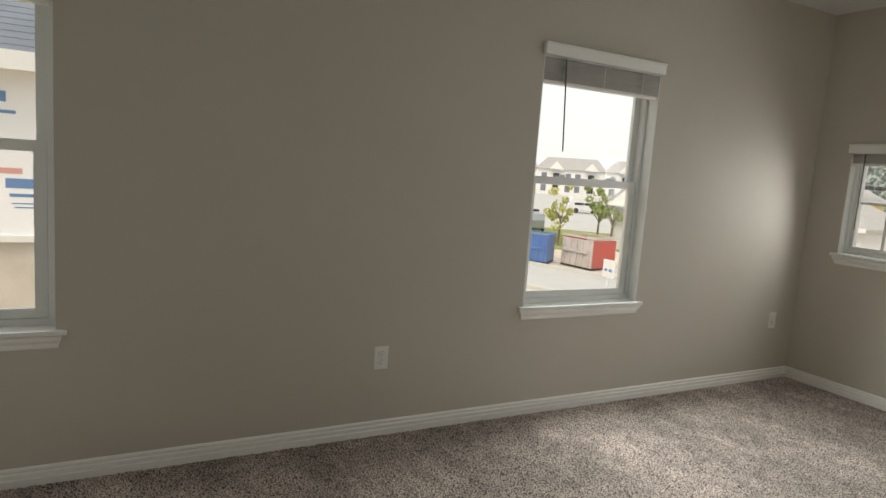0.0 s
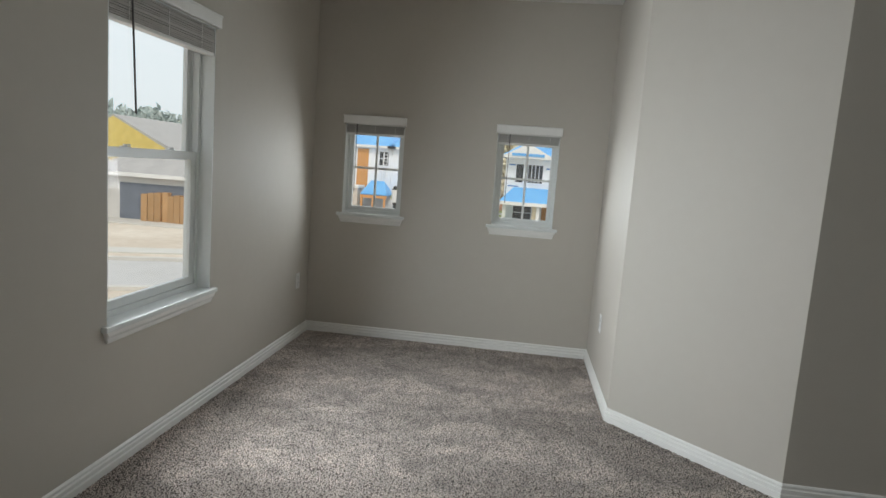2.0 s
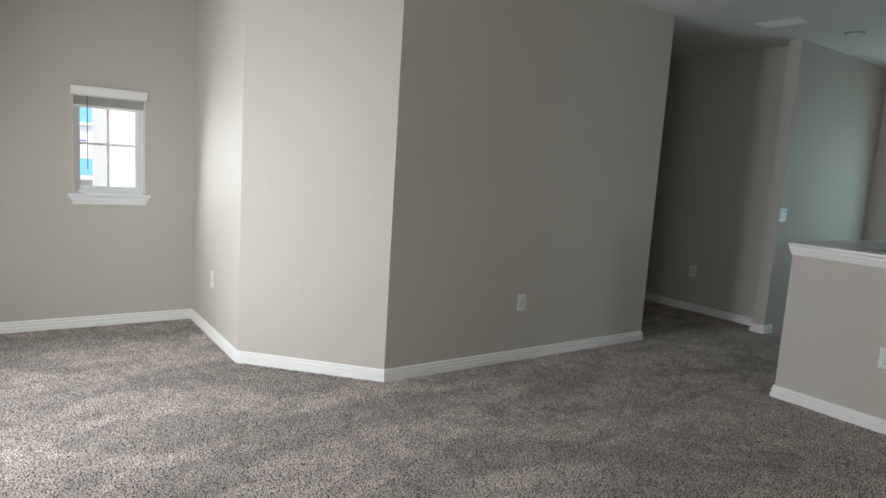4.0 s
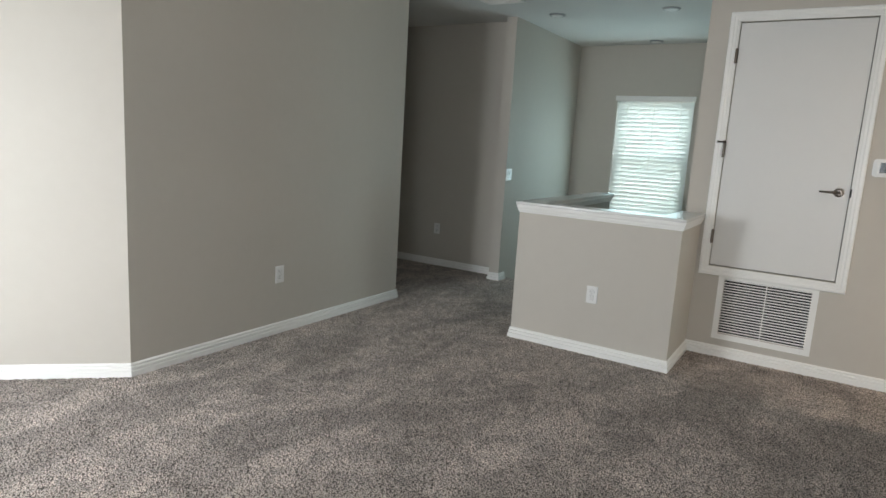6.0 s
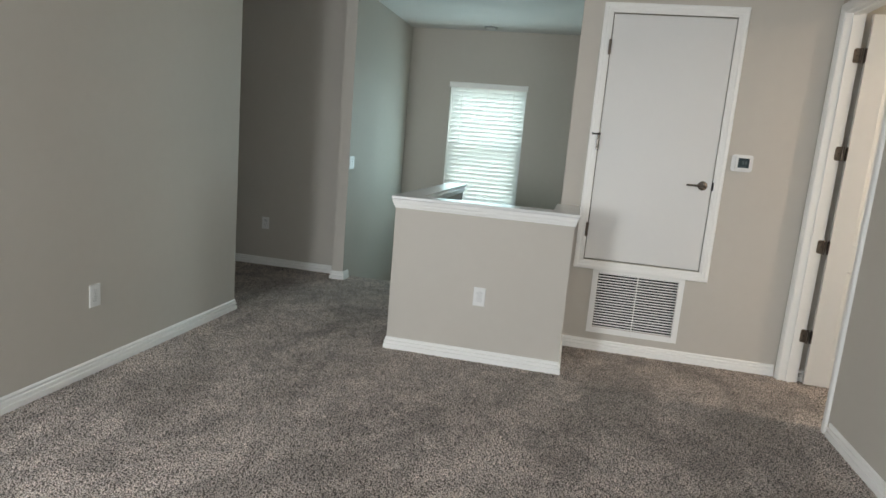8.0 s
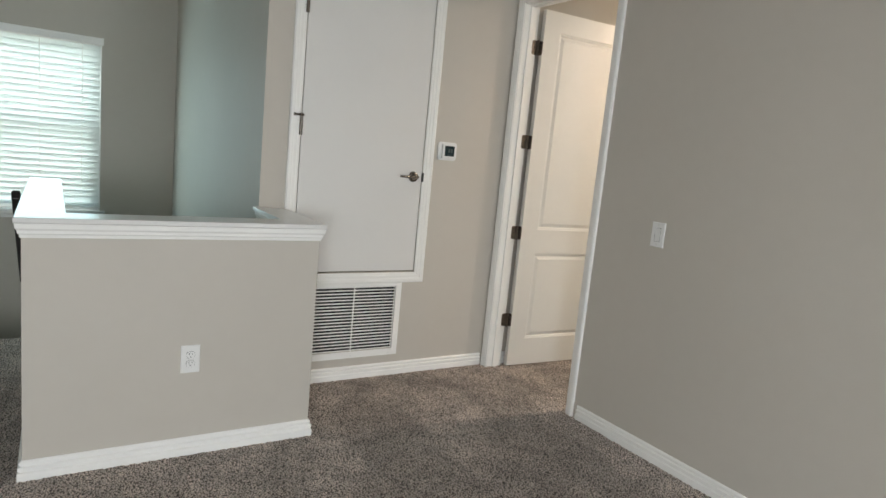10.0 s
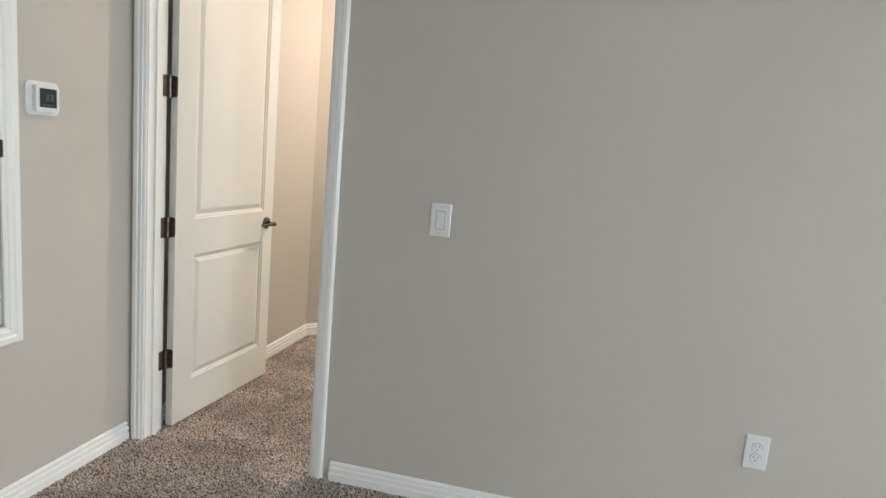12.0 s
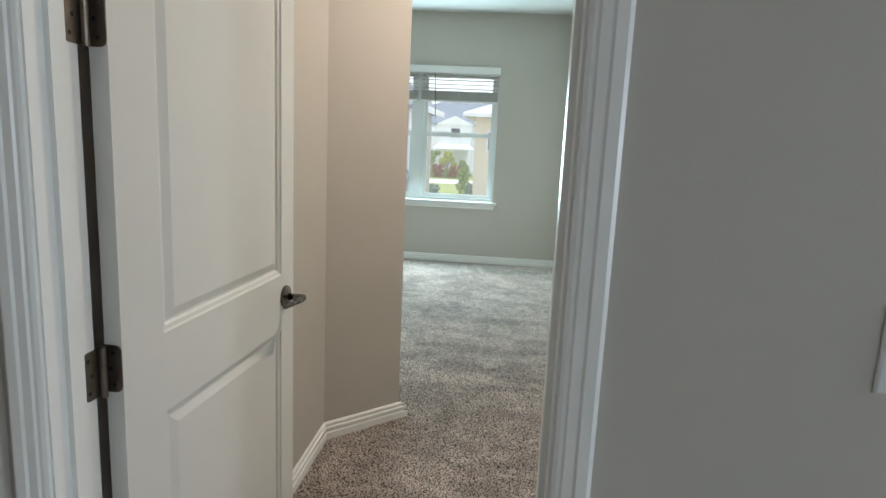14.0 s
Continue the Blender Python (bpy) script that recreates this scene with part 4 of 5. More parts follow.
CARD = material("cardboard", (0.52, 0.31, 0.15), 0.85, second=(0.42, 0.25, 0.12), scale=2.0, random_amount=0.15)
CARGREY = material("grey_car_paint", (0.30, 0.33, 0.36), 0.3, 0.4, scale=2.0)
CARWHITE = material("white_car_paint", (0.75, 0.76, 0.77), 0.3, scale=2.0)
RUBBER = material("tyre_rubber", (0.03, 0.03, 0.03), 0.8, scale=8.0)
BLUEINK = material("blue_print", (0.12, 0.25, 0.50), 0.6, scale=5.0)
REDINK = material("red_print", (0.72, 0.36, 0.34), 0.6, scale=5.0)

thing("ground", pierced(bmesh.new(), -1500, 1500, -1500, 1500, GZ - 0.5, GZ, [], lambda u, v, w: (u, v, w)), SAND, "pale bare sandy ground of a building site", "ground", kind="structure")


def sheet(name, pts, z, mat, label, category):
    return thing(name, prism(bmesh.new(), pts, GZ - 0.3, GZ + z), mat, label, category, kind="structure")


D = Vector((-0.40, 0.917))
P = Vector((D.y, -D.x))
C0 = Vector((20.0, 15.0))


def strip(a, b, u0, u1):
    return [tuple(C0 + P * a + D * u0), tuple(C0 + P * b + D * u0), tuple(C0 + P * b + D * u1), tuple(C0 + P * a + D * u1)]


sheet("road", strip(-2.7, 2.7, -70, 60), 0.01, ASPHALT, "pale grey asphalt street", "road")
for a in (-3.0, 2.7):
    sheet("kerb", strip(a, a + 0.3, -70, 60), 0.14, KERB, "pale concrete kerb", "kerb")
sheet("pavement", strip(4.6, 6.0, -70, 60), 0.05, KERB, "pale concrete pavement", "pavement")
sheet("verge", [(14, 33), (30, 29), (40, 36), (26, 50)], 0.03, GRASS, "strip of yellow-green grass", "grass")
sheet("car_park", [(26, 50), (40, 36), (120, 90), (90, 130)], 0.02, ASPHALT, "pale car park", "road")
sheet("lawn", [(50, 2.0), (74, 2.0), (74, 9.0), (50, 8.5)], 0.03, GRASS, "strip of green grass", "grass")
sheet("path", [(66, -3.0), (69, -3.0), (69, 12.0), (66, 12.0)], 0.06, KERB, "pale footpath", "path")
sheet("bank", [(74, -4), (120, -8), (120, 24), (74, 16)], 0.05, MULCH, "russet leaf-strewn bank", "ground")
sheet("lawn", [(-79, -20), (-20, -14), (-20, 2), (-79, 2)], 0.03, GRASS, "green lawn between houses", "grass")
sheet("path", [(-68, -20), (-62, -20), (-62, 2), (-68, 2)], 0.06, KERB, "pale footpath", "path")


def gable_roof(bm, x0, x1, y0, y1, z, rise, along, over=0.4, hip=0.0, thick=0.14):
    """A pitched roof with its ridge along x or y; hip draws the ridge's ends in."""
    x0, x1, y0, y1 = x0 - over, x1 + over, y0 - over, y1 + over
    if along == "x":
        c = (y0 + y1) / 2
        r0, r1 = (x0 + hip, c, z + rise), (x1 - hip, c, z + rise)
    else:
        c = (x0 + x1) / 2
        r0, r1 = (c, y0 + hip, z + rise), (c, y1 - hip, z + rise)
    base = [(x0, y0, z), (x1, y0, z), (x1, y1, z), (x0, y1, z)]
    for dz in (0.0,):
        v = [bm.verts.new((x, y, zz)) for x, y, zz in base]
        lo = [bm.verts.new((x, y, zz - thick)) for x, y, zz in base]
        a, b = bm.verts.new(r0), bm.verts.new(r1)
        if along == "x":
            faces = [(v[0], v[1], b, a), (v[2], v[3], a, b), (v[1], v[2], b), (v[3], v[0], a)]
        else:
            faces = [(v[1], v[2], b, a), (v[3], v[0], a, b), (v[0], v[1], a), (v[2], v[3], b)]
        for f in faces:
            bm.faces.new(f)
        for i in range(4):
            bm.faces.new((lo[i], lo[(i + 1) % 4], v[(i + 1) % 4], v[i]))
        bm.faces.new(lo)
    return bm


def facade_window(house, side, at, u0, u1, z0, z1, frame_mat=None, grid=False):
    """A window on a house's face: side 'w' looks to -x, 's' to -y, 'e' to +x."""
    def place(a, b, c, d, e, f):
        if side == "w":
            return (at - d, at - c, a, b, e, f)
        if side == "e":
            return (at + c, at + d, a, b, e, f)
        return (a, b, at - d, at - c, e, f)
    g = 0.08
    bm = boxes(place(u0 - g, u0, 0.002, 0.06, z0 - g, z1 + g), place(u1, u1 + g, 0.002, 0.06, z0 - g, z1 + g), place(u0, u1, 0.002, 0.06, z0 - g, z0), place(u0, u1, 0.002, 0.06, z1, z1 + g))
    if grid:
        m = (u0 + u1) / 2
        for a, b, c, d in ((m - 0.03, m + 0.03, z0, z1), (u0, m - 0.03, (z0 + z1) / 2 - 0.03, (z0 + z1) / 2 + 0.03), (m + 0.03, u1, (z0 + z1) / 2 - 0.03, (z0 + z1) / 2 + 0.03)):
            box(bm, *place(a, b, 0.010, 0.05, c, d))
    win = part("window", bm, frame_mat or STUCCO, house)
    part("glass", boxes(place(u0, u1, 0.002, 0.008, z0, z1)), DARKGLASS, win, "dark glass")


def house(name, x0, x1, y0, y1, top, rise, along, wall_mat, roof_mat, label, hip=0.0, gable_mat=None, over=0.4):
    h = empty(name, (0, 0, 0), label, "house")
    part("wall", boxes((x0, x1, y0, y1, GZ, top)), wall_mat, h)
    part("roof", gable_roof(bmesh.new(), x0, x1, y0, y1, top + 0.15, rise, along, over, hip), roof_mat, h)
    part("fascia", boxes((x0 - over - 0.06, x0 - over - 0.01, y0 - over, y1 + over, top - 0.06, top + 0.17)), STUCCO, h)
    if gable_mat:
        c = (y0 + y1) / 2
        bm = bmesh.new()
        w0 = [bm.verts.new((x0 - over - 0.03, y, z)) for y, z in ((y0, top + 0.1), (y1, top + 0.1), (c, top + rise))]
        w1 = [bm.verts.new((x0 - over + 0.05, v.co.y, v.co.z)) for v in w0]
        bm.faces.new(w0)
        bm.faces.new(w1)
        for i in range(3):
            bm.faces.new((w0[i], w0[(i + 1) % 3], w1[(i + 1) % 3], w1[i]))
        part("gable", bm, gable_mat, h)
    return h


def print_bars(house_ob, rows, side, at):
    """Printing that cannot be read, or must not be, as plain bars on the wrap."""
    for u0, u1, z0, z1, mat in rows:
        p = (at - 0.006, at - 0.002, u0, u1, z0, z1) if side == "w" else (u0, u1, at - 0.006, at - 0.002, z0, z1)
        part("printed_bar", boxes(p), mat, house_ob)


# neighbour under construction, north
nb = empty("house", (0, 0, 0), "neighbouring house in white building wrap over pale block", "house")
part("wall", boxes((-14, 1.5, 9.5, 20, 0.15, 2.35)), WRAP, nb, "white wrapped upper wall")
part("block_wall", boxes((-14, 1.5, 9.52, 20, GZ, 0.15)), STONE, nb, "pale block lower wall")
part("ledge", boxes((-14, 1.52, 9.42, 9.5, 0.12, 0.20)), STUCCO, nb)
part("fascia", boxes((-14.3, 1.8, 9.02, 9.08, 2.22, 2.44)), STUCCO, nb)
part("soffit", boxes((-14.3, 1.8, 9.08, 9.5, 2.26, 2.30)), BEIGE, nb)
for i in range(26):
    bm = boxes((-14.3, 1.8, -0.10, 0.13, -0.004, 0.006))
    bmesh.ops.transform(bm, verts=bm.verts, matrix=pose(0, 9.12 + i * 0.19, 2.46 + i * 0.105, 27, 0, 0))
    part("shingle_course", bm, SLATE, nb)
print_bars(nb, [(-1.50, -1.02, 1.86, 1.99, BLUEINK), (-1.42, -0.92, 1.72, 1.76, BLUEINK), (-1.5, -1.1, 1.60, 1.615, BLUEINK), (-1.12, -0.86, 0.98, 1.05, REDINK),
                (-1.04, -0.60, 0.80, 0.92, BLUEINK), (-1.0, -0.6, 0.69, 0.73, BLUEINK), (-0.98, -0.6, 0.60, 0.612, BLUEINK), (-0.95, -0.6, 0.55, 0.562, BLUEINK)], "s", 9.5)

# grey block house with the open garage
gh = house("house", 35.4, 40.0, 19.0, 27.2, -0.35, 1.5, "y", BLOCK, SHINGLE, "grey block house with an open garage under a shingle roof", hip=2.0)
# No hollow garage: its inner shade is painted as a flat dark sheet.
facade = [("garage_opening", SLATE, (35.36, 35.395, 20.8, 25.55, GZ + 0.05, -0.80))]
for nm, mt, b in facade:
    part(nm, boxes(b), mt, gh, "flat sheet painted dark as the shaded garage inside")
rng = random.Random(4)
for i in range(7):
    y = 20.9 + i * 0.42
    h = rng.uniform(1.58, 1.80)
    tagged(thing("cardboard_box", box(bmesh.new(), 34.9 + rng.uniform(-0.15, 0.1), 35.33, y, y + 0.38, GZ + 0.05, GZ + 0.05 + h, bevel=0.01), CARD), "tall brown cardboard box stacked in the garage", "box", "boxes in the garage")
part("slab", boxes((33.0, 35.4, 20.2, 26.2, GZ - 0.1, GZ + 0.05)), KERB, gh)
wing = house("house", 29.2, 36.5, 26.9, 31.2, -0.15, 1.5, "x", BLOCK, SHINGLE, "grey block house wing with a gable and one window", gable_mat=STUCCO)
facade_window(wing, "w", 29.2, 28.4, 29.3, -2.0, -0.7, grid=True)
facade_window(wing, "s", 26.9, 31.6, 32.5, -2.9, -0.9)
yh = house("house", 44.5, 53.0, 27.2, 37.0, 0.95, 2.6, "x", YELLOW, SHINGLE, "half-built house with yellow sheathing on its gable", gable_mat=YELLOW)
for k in range(4):
    part("roof_vent", box(bmesh.new(), 46 + k * 1.7, 46.8 + k * 1.7, 26.6, 27.1, 2.05, 2.35, bevel=0.05), DARK, yh)

# far apartments
for k in range(4):
    a = radians(57 - 6.0 * k)
    cx, cy = 150 * math.cos(a), 150 * math.sin(a)
    ap = empty("apartment_building", Matrix.Translation((cx, cy, 0)) @ pose(0, 0, 0, 0, 0, math.degrees(a)), "far white apartment building with grey roof and gables", "apartment building", "far apartments")
    part("wall", boxes((0, 10, -7.8, 7.8, GZ, 3.0)), STUCCO, ap)
    part("roof", gable_roof(bmesh.new(), 0, 10, -7.8, 7.8, 3.1, 2.8, "y", 0.5, 2.5), SHINGLE, ap)
    for y in (-4.6, 3.4):
        part("gable", gable_roof(bmesh.new(), -1.2, 4, y - 1.4, y + 1.4, 3.1, 1.7, "x", 0.2), STUCCO, ap)
        for z in (-2.2, 0.6):
            part("window", boxes((-0.06, -0.01, y - 0.7, y + 0.7, z, z + 1.5)), DARKGLASS, ap)
    for y in (-1.6, 0.6, 6.2):
        for z in (-2.2, 0.6):
            part("window", boxes((-0.06, -0.01, y - 0.6, y + 0.6, z, z + 1.5)), SLATE, ap)

# white wrapped houses with blue roofs, east
X = 60.0
e1 = house("house", X, X + 11, -9.0, 2.9, 3.0, 2.4, "y", WRAP, BLUEROOF, "white wrapped two-storey house with blue roof underlay", hip=3.5)
part("gable", gable_roof(bmesh.new(), X - 0.8, X + 4, -1.2, 3.0, 3.05, 1.25, "x", 0.3), STUCCO, e1, "white front gable")
part("gable_panel", prism(bmesh.new(), [(X - 1.16, -0.6), (X - 1.12, -0.6), (X - 1.12, 2.4), (X - 1.16, 2.4)], 3.1, 3.35), BLUEROOF, e1)
facade_window(e1, "w", X, -0.6, 1.9, 0.66, 2.35, WRAP)
for y in (-0.3, 0.05, 0.4, 0.75):
    part("stud", boxes((X - 0.05, X - 0.02, y, y + 0.09, 0.66, 2.35)), PALEGREY, e1, "pale stud behind the opening")
part("window_post", boxes((X - 0.07, X - 0.02, 1.02, 1.22, 0.66, 2.35)), WRAP, e1)
part("porch_fascia", boxes((X - 3.0, X - 2.92, -6.3, 3.2, -1.42, -1.10)), STUCCO, e1, "white porch fascia")
part("porch_panel", boxes((X - 2.2, X - 2.1, -0.25, 0.15, GZ, -1.45)), BEIGE, e1)
part("porch_roof", gable_roof(bmesh.new(), X - 2.6, X, -6.0, 2.9, -1.1, 1.3, "y", 0.3, 1.2), BLUEROOF, e1, "blue porch roof")
for y in (2.7, -0.4, -2.6):
    part("porch_post", boxes((X - 2.5, X - 2.2, y - 0.15, y + 0.15, GZ, -1.2)), STUCCO, e1)
part("porch_wall", boxes((X - 0.08, X - 0.02, -2.4, -0.8, GZ, -1.3)), OSB, e1)
facade_window(e1, "w", X, 0.2, 1.9, -2.8, -1.6, WRAP, True)
print_bars(e1, [(2.0, 2.6, 2.2, 2.35, BLUEINK), (-1.6, -0.9, 2.0, 2.15, BLUEINK), (1.6, 2.6, 0.2, 0.32, BLUEINK), (-1.8, -0.9, -0.02, 0.1, BLUEINK), (-3.6, -2.8, 1.6, 1.75, BLUEINK)], "w", X)
e2 = house("house", X, X + 11, 7.4, 13.98, 3.0, 2.6, "y", WRAP, BLUEROOF, "white wrapped two-storey house with three small windows", hip=2.5)
for y in (9.1, 10.15, 11.2):
    facade_window(e2, "w", X, y, y + 0.6, 1.5, 2.35, WRAP)
part("porch_gable", gable_roof(bmesh.new(), X - 3.0, X, 8.6, 12.6, -1.3, 1.6, "x", 0.3), BLUEROOF, e2, "blue porch gable")
part("porch_front", prism(bmesh.new(), [(X - 3.34, 8.3), (X - 3.31, 8.3), (X - 3.31, 12.9), (X - 3.34, 12.9)], -1.75, -1.25), OSB, e2)
for y in (8.6, 10.6, 12.6):
    part("porch_post", boxes((X - 2.9, X - 2.6, y - 0.15, y + 0.15, GZ, -1.4)), OSB, e2)
part("porch_wall", boxes((X - 0.08, X - 0.02, 9.0, 10.2, GZ, -1.5)), DARKGLASS, e2)
print_bars(e2, [(7.7, 8.7, 0.6, 0.72, BLUEINK), (12.2, 13.0, 2.0, 2.12, BLUEINK)], "w", X)
e3 = house("house", X, X + 11, 14.0, 21.0, 3.0, 2.6, "y", WRAP, BLUEROOF, "white wrapped house with bare orange sheathing", hip=2.5)
part("bare_sheathing", boxes((X - 0.05, X - 0.01, 16.3, 17.4, -1.0, 2.8)), OSB, e3, "orange board not yet wrapped")
facade_window(e3, "w", X, 14.3, 15.2, 1.3, 2.6, WRAP, True)
facade_window(e3, "w", X, 17.7, 19.7, -0.2, 2.0, WRAP, True)
part("low_wall", boxes((X - 2.4, X - 0.1, 16.6, 21.5, GZ, -1.0)), STONE, e3)
part("low_band", boxes((X - 2.5, X - 0.1, 16.5, 21.6, -1.0, -0.75)), STUCCO, e3)
part("porch_roof", gable_roof(bmesh.new(), X - 2.6, X, 13.9, 16.0, -1.4, 1.2, "y", 0.2, 0.6), BLUEROOF, e3)
part("porch_beam", boxes((X - 2.8, X - 2.6, 13.7, 16.2, -1.8, -1.5)), OSB, e3)
for y in (13.9, 15.0, 16.1):
    part("porch_post", boxes((X - 2.78, X - 2.62, y - 0.09, y + 0.09, GZ, -1.8)), OSB, e3, "bare timber porch post")
ladder = empty("ladder", (X, 14.55, -0.75), "pale aluminium ladder leaning on the wrapped wall", "ladder")
for y in (-0.2, 0.2):
    part("stile", rod(bmesh.new(), (-0.75, y, 0), (-0.12, y, 4.0), 0.035, sides=6), STUCCO, ladder)
for k in range(1, 13):
    part("rung", rod(bmesh.new(), (-0.75 + 0.63 * k / 13, -0.2, 4.0 * k / 13), (-0.75 + 0.63 * k / 13, 0.2, 4.0 * k / 13), 0.025, sides=6), STUCCO, ladder)
e4 = house("house", X - 2, X + 9, 21.4, 24.9, 3.0, 1.6, "y", WRAP, BLUEROOF, "white wrapped house with blue roof underlay", hip=1.2)
print_bars(e4, [(23.9, 24.6, 1.9, 2.0, BLUEINK), (23.9, 24.6, 1.2, 1.3, BLUEINK), (23.7, 24.4, 0.3, 0.4, BLUEINK), (23.6, 24.4, -0.2, -0.1, BLUEINK)], "w", X - 2)
part("low_wall", boxes((X - 4.4, X - 2.1, 21.4, 26.6, GZ, -1.7)), BEIGE, e4)
part("low_roof", gable_roof(bmesh.new(), X - 4.6, X - 2.1, 21.4, 26.6, -1.6, 1.3, "y", 0.3, 1.6), BLUEROOF, e4, "blue lean-to roof")
e5 = house("house", 20.0, 24.0, -12.0, -0.53, 3.6, 2.4, "x", WRAP, SHINGLE, "plain white wrapped neighbouring house")

# houses, west
w1 = empty("house", (0, 0, 0), "far white gabled house with a slate-blue hipped roof", "house")
part("wall", boxes((-92, -80, -10.9, -7.0, GZ, 3.2)), STUCCO, w1)
part("roof", gable_roof(bmesh.new(), -92, -80, -10.9, -7.0, 3.25, 1.0, "x", 0.3), STUCCO, w1)
part("wing_wall", boxes((-104, -84, -18, 2, GZ, 3.2)), STUCCO, w1)
part("main_roof", gable_roof(bmesh.new(), -104, -84, -18, 2, 3.3, 4.2, "y", 0.3, 8.0), SLATE, w1)
facade_window(w1, "e", -80, -9.4, -8.3, 1.6, 2.7)
part("porch_roof", gable_roof(bmesh.new(), -80, -77.5, -11.2, -6.6, 0.2, 0.6, "y", 0.2, 0.6), STUCCO, w1)
for y in (-10.8, -9.0, -6.9):
    part("porch_post", boxes((-77.8, -77.5, y - 0.15, y + 0.15, GZ, 0.2)), STUCCO, w1)
w2 = empty("house", (0, 0, 0), "beige two-storey house with small windows", "house")
part("wall", boxes((-44, -26, -3.55, 7, GZ, 2.35)), BEIGE, w2)
part("roof", gable_roof(bmesh.new(), -44, -26, -3.55, 7, 2.45, 2.0, "x", 0.5, 3.0), STUCCO, w2)
for y in (-3.0, -2.2):
    facade_window(w2, "e", -26, y, y + 0.4, 1.0, 1.7)
part("side_roof", gable_roof(bmesh.new(), -25.9, -22, -2.9, 4, -1.4, 1.3, "x", 0.2), SHINGLE, w2)
part("side_wall", boxes((-25.8, -22.4, -2.7, 4, GZ, -1.5)), BEIGE, w2)
w3 = empty("house", (0, 0, 0), "pale grey house with white trim and a blue-grey porch roof", "house")
part("wall", boxes((-29, -23.5, -17, -5.7, GZ, 2.5)), PALEGREY, w3)
part("roof", gable_roof(bmesh.new(), -29, -23.5, -17, -5.7, 2.55, 1.8, "y", 0.45, 2.0), SLATE, w3)
part("fascia", boxes((-29.5, -23.0, -5.25, -5.2, 2.32, 2.56)), STUCCO, w3)
part("corner_board", boxes((-23.5, -23.44, -5.86, -5.64, GZ, 2.5)), STUCCO, w3)
facade_window(w3, "e", -23.5, -7.15, -6.35, 0.75, 2.05)
part("porch_wall", boxes((-23.4, -20.2, -12, -5.9, GZ, 0.0)), PALEGREY, w3)
part("porch_roof", gable_roof(bmesh.new(), -23.4, -20.2, -12, -5.9, 0.05, 1.5, "x", 0.35), SLATE, w3)
facade_window(w3, "e", -20.2, -7.2, -6.4, -1.9, -0.7)


# plants
def leaves(bm, centre, radius, count, size, rng, squash=0.8):
    for _ in range(count):
        d = Vector((rng.gauss(0, 1), rng.gauss(0, 1), rng.gauss(0, 1))).normalized() * radius * (0.35 + 0.65 * rng.random() ** 0.5)
        d.z *= squash
        m = Matrix.Translation(Vector(centre) + d) @ Euler((rng.uniform(0, 6.28), rng.uniform(0, 6.28), rng.uniform(0, 6.28))).to_matrix().to_4x4()
        s = size * rng.uniform(0.6, 1.3)
        v = [bm.verts.new(m @ Vector(p)) for p in ((-s, 0, 0), (0, -s * 0.5, s * 0.15), (s, 0, 0), (0, s * 0.5, s * 0.15))]
        bm.faces.new(v)


def tree(at, height, spread, mat, seed, label, clumps=16, per=90, size=0.14):
    rng = random.Random(seed)
    t = empty("tree", at, label, "tree")
    bm = rod(bmesh.new(), (0, 0, 0), (0.05, 0, height * 0.55), 0.09, 0.05, sides=8)
    tips = []
    for i in range(7):
        a, z = i * 0.9 + rng.random(), height * rng.uniform(0.3, 0.55)
        tip = (math.cos(a) * spread * 0.6, math.sin(a) * spread * 0.6, z + height * rng.uniform(0.15, 0.35))
        rod(bm, (0.03, 0, z), tip, 0.04, 0.012, sides=6)
        tips.append(tip)
    part("trunk", bm, BARK, t)
    cr = bmesh.new()
    for i in range(clumps):
        tip = tips[i % len(tips)]
        c = (tip[0] + rng.uniform(-0.4, 0.4) * spread, tip[1] + rng.uniform(-0.4, 0.4) * spread, tip[2] + rng.uniform(-0.2, 0.35) * height)
        leaves(cr, c, spread * rng.uniform(0.2, 0.42), per, size, rng)
    part("crown", cr, mat, t)
    return t


tree((25.5, 32.0, GZ), 3.6, 1.0, LEAFY, 1, "thin young street tree with yellow-green leaves", 12, 40)
tree((30.5, 34.0, GZ), 3.9, 1.2, LEAF, 2, "thin young street tree with green leaves", 12, 40)
tree((29.0, 31.0, GZ), 3.4, 1.0, LEAF, 3, "thin young street tree with green leaves", 12, 40)
tree((15, 3.6, GZ), 3.6, 0.75, LEAFY, 5, "young yellow-green tree before white houses", 22, 110, 0.06)
tree((-74, -9.1, GZ), 2.7, 0.9, LEAFY, 6, "yellow-green garden tree on the lawn", 18, 80, 0.2)
tree((-75, -11.4, GZ), 3.4, 0.9, LEAF, 8, "green garden tree beside a house", 18, 80, 0.2)


def shrub(at, wide, high, mat, seed, label, count=260):
    """A shrub: clumps of leaves from the ground up, narrowing to the top."""
    rng = random.Random(seed)
    sh = empty("shrub", at, label, "shrub", "garden shrubs")
    bm = bmesh.new()
    for k in range(7):
        f = k / 6
        leaves(bm, (rng.uniform(-0.2, 0.2) * wide, rng.uniform(-0.2, 0.2) * wide, high * (0.12 + 0.78 * f)), wide * (0.5 - 0.25 * f), count // 5, 0.13, rng, 1.0)
    part("foliage", bm, mat, sh)


shrub((-51, -5.6, GZ), 1.0, 2.8, LEAF, 20, "tall narrow green shrub on the lawn", 700)
shrub((-47.5, -4.9, GZ), 0.9, 1.1, BLUELEAF, 21, "low blue-green shrub by a house")
shrub((-48.5, -4.4, GZ), 0.8, 1.0, BLUELEAF, 22, "low blue-green shrub by a house")
shrub((-47.5, -7.6, GZ), 0.9, 0.9, BLUELEAF, 23, "low blue-green shrub by a house")
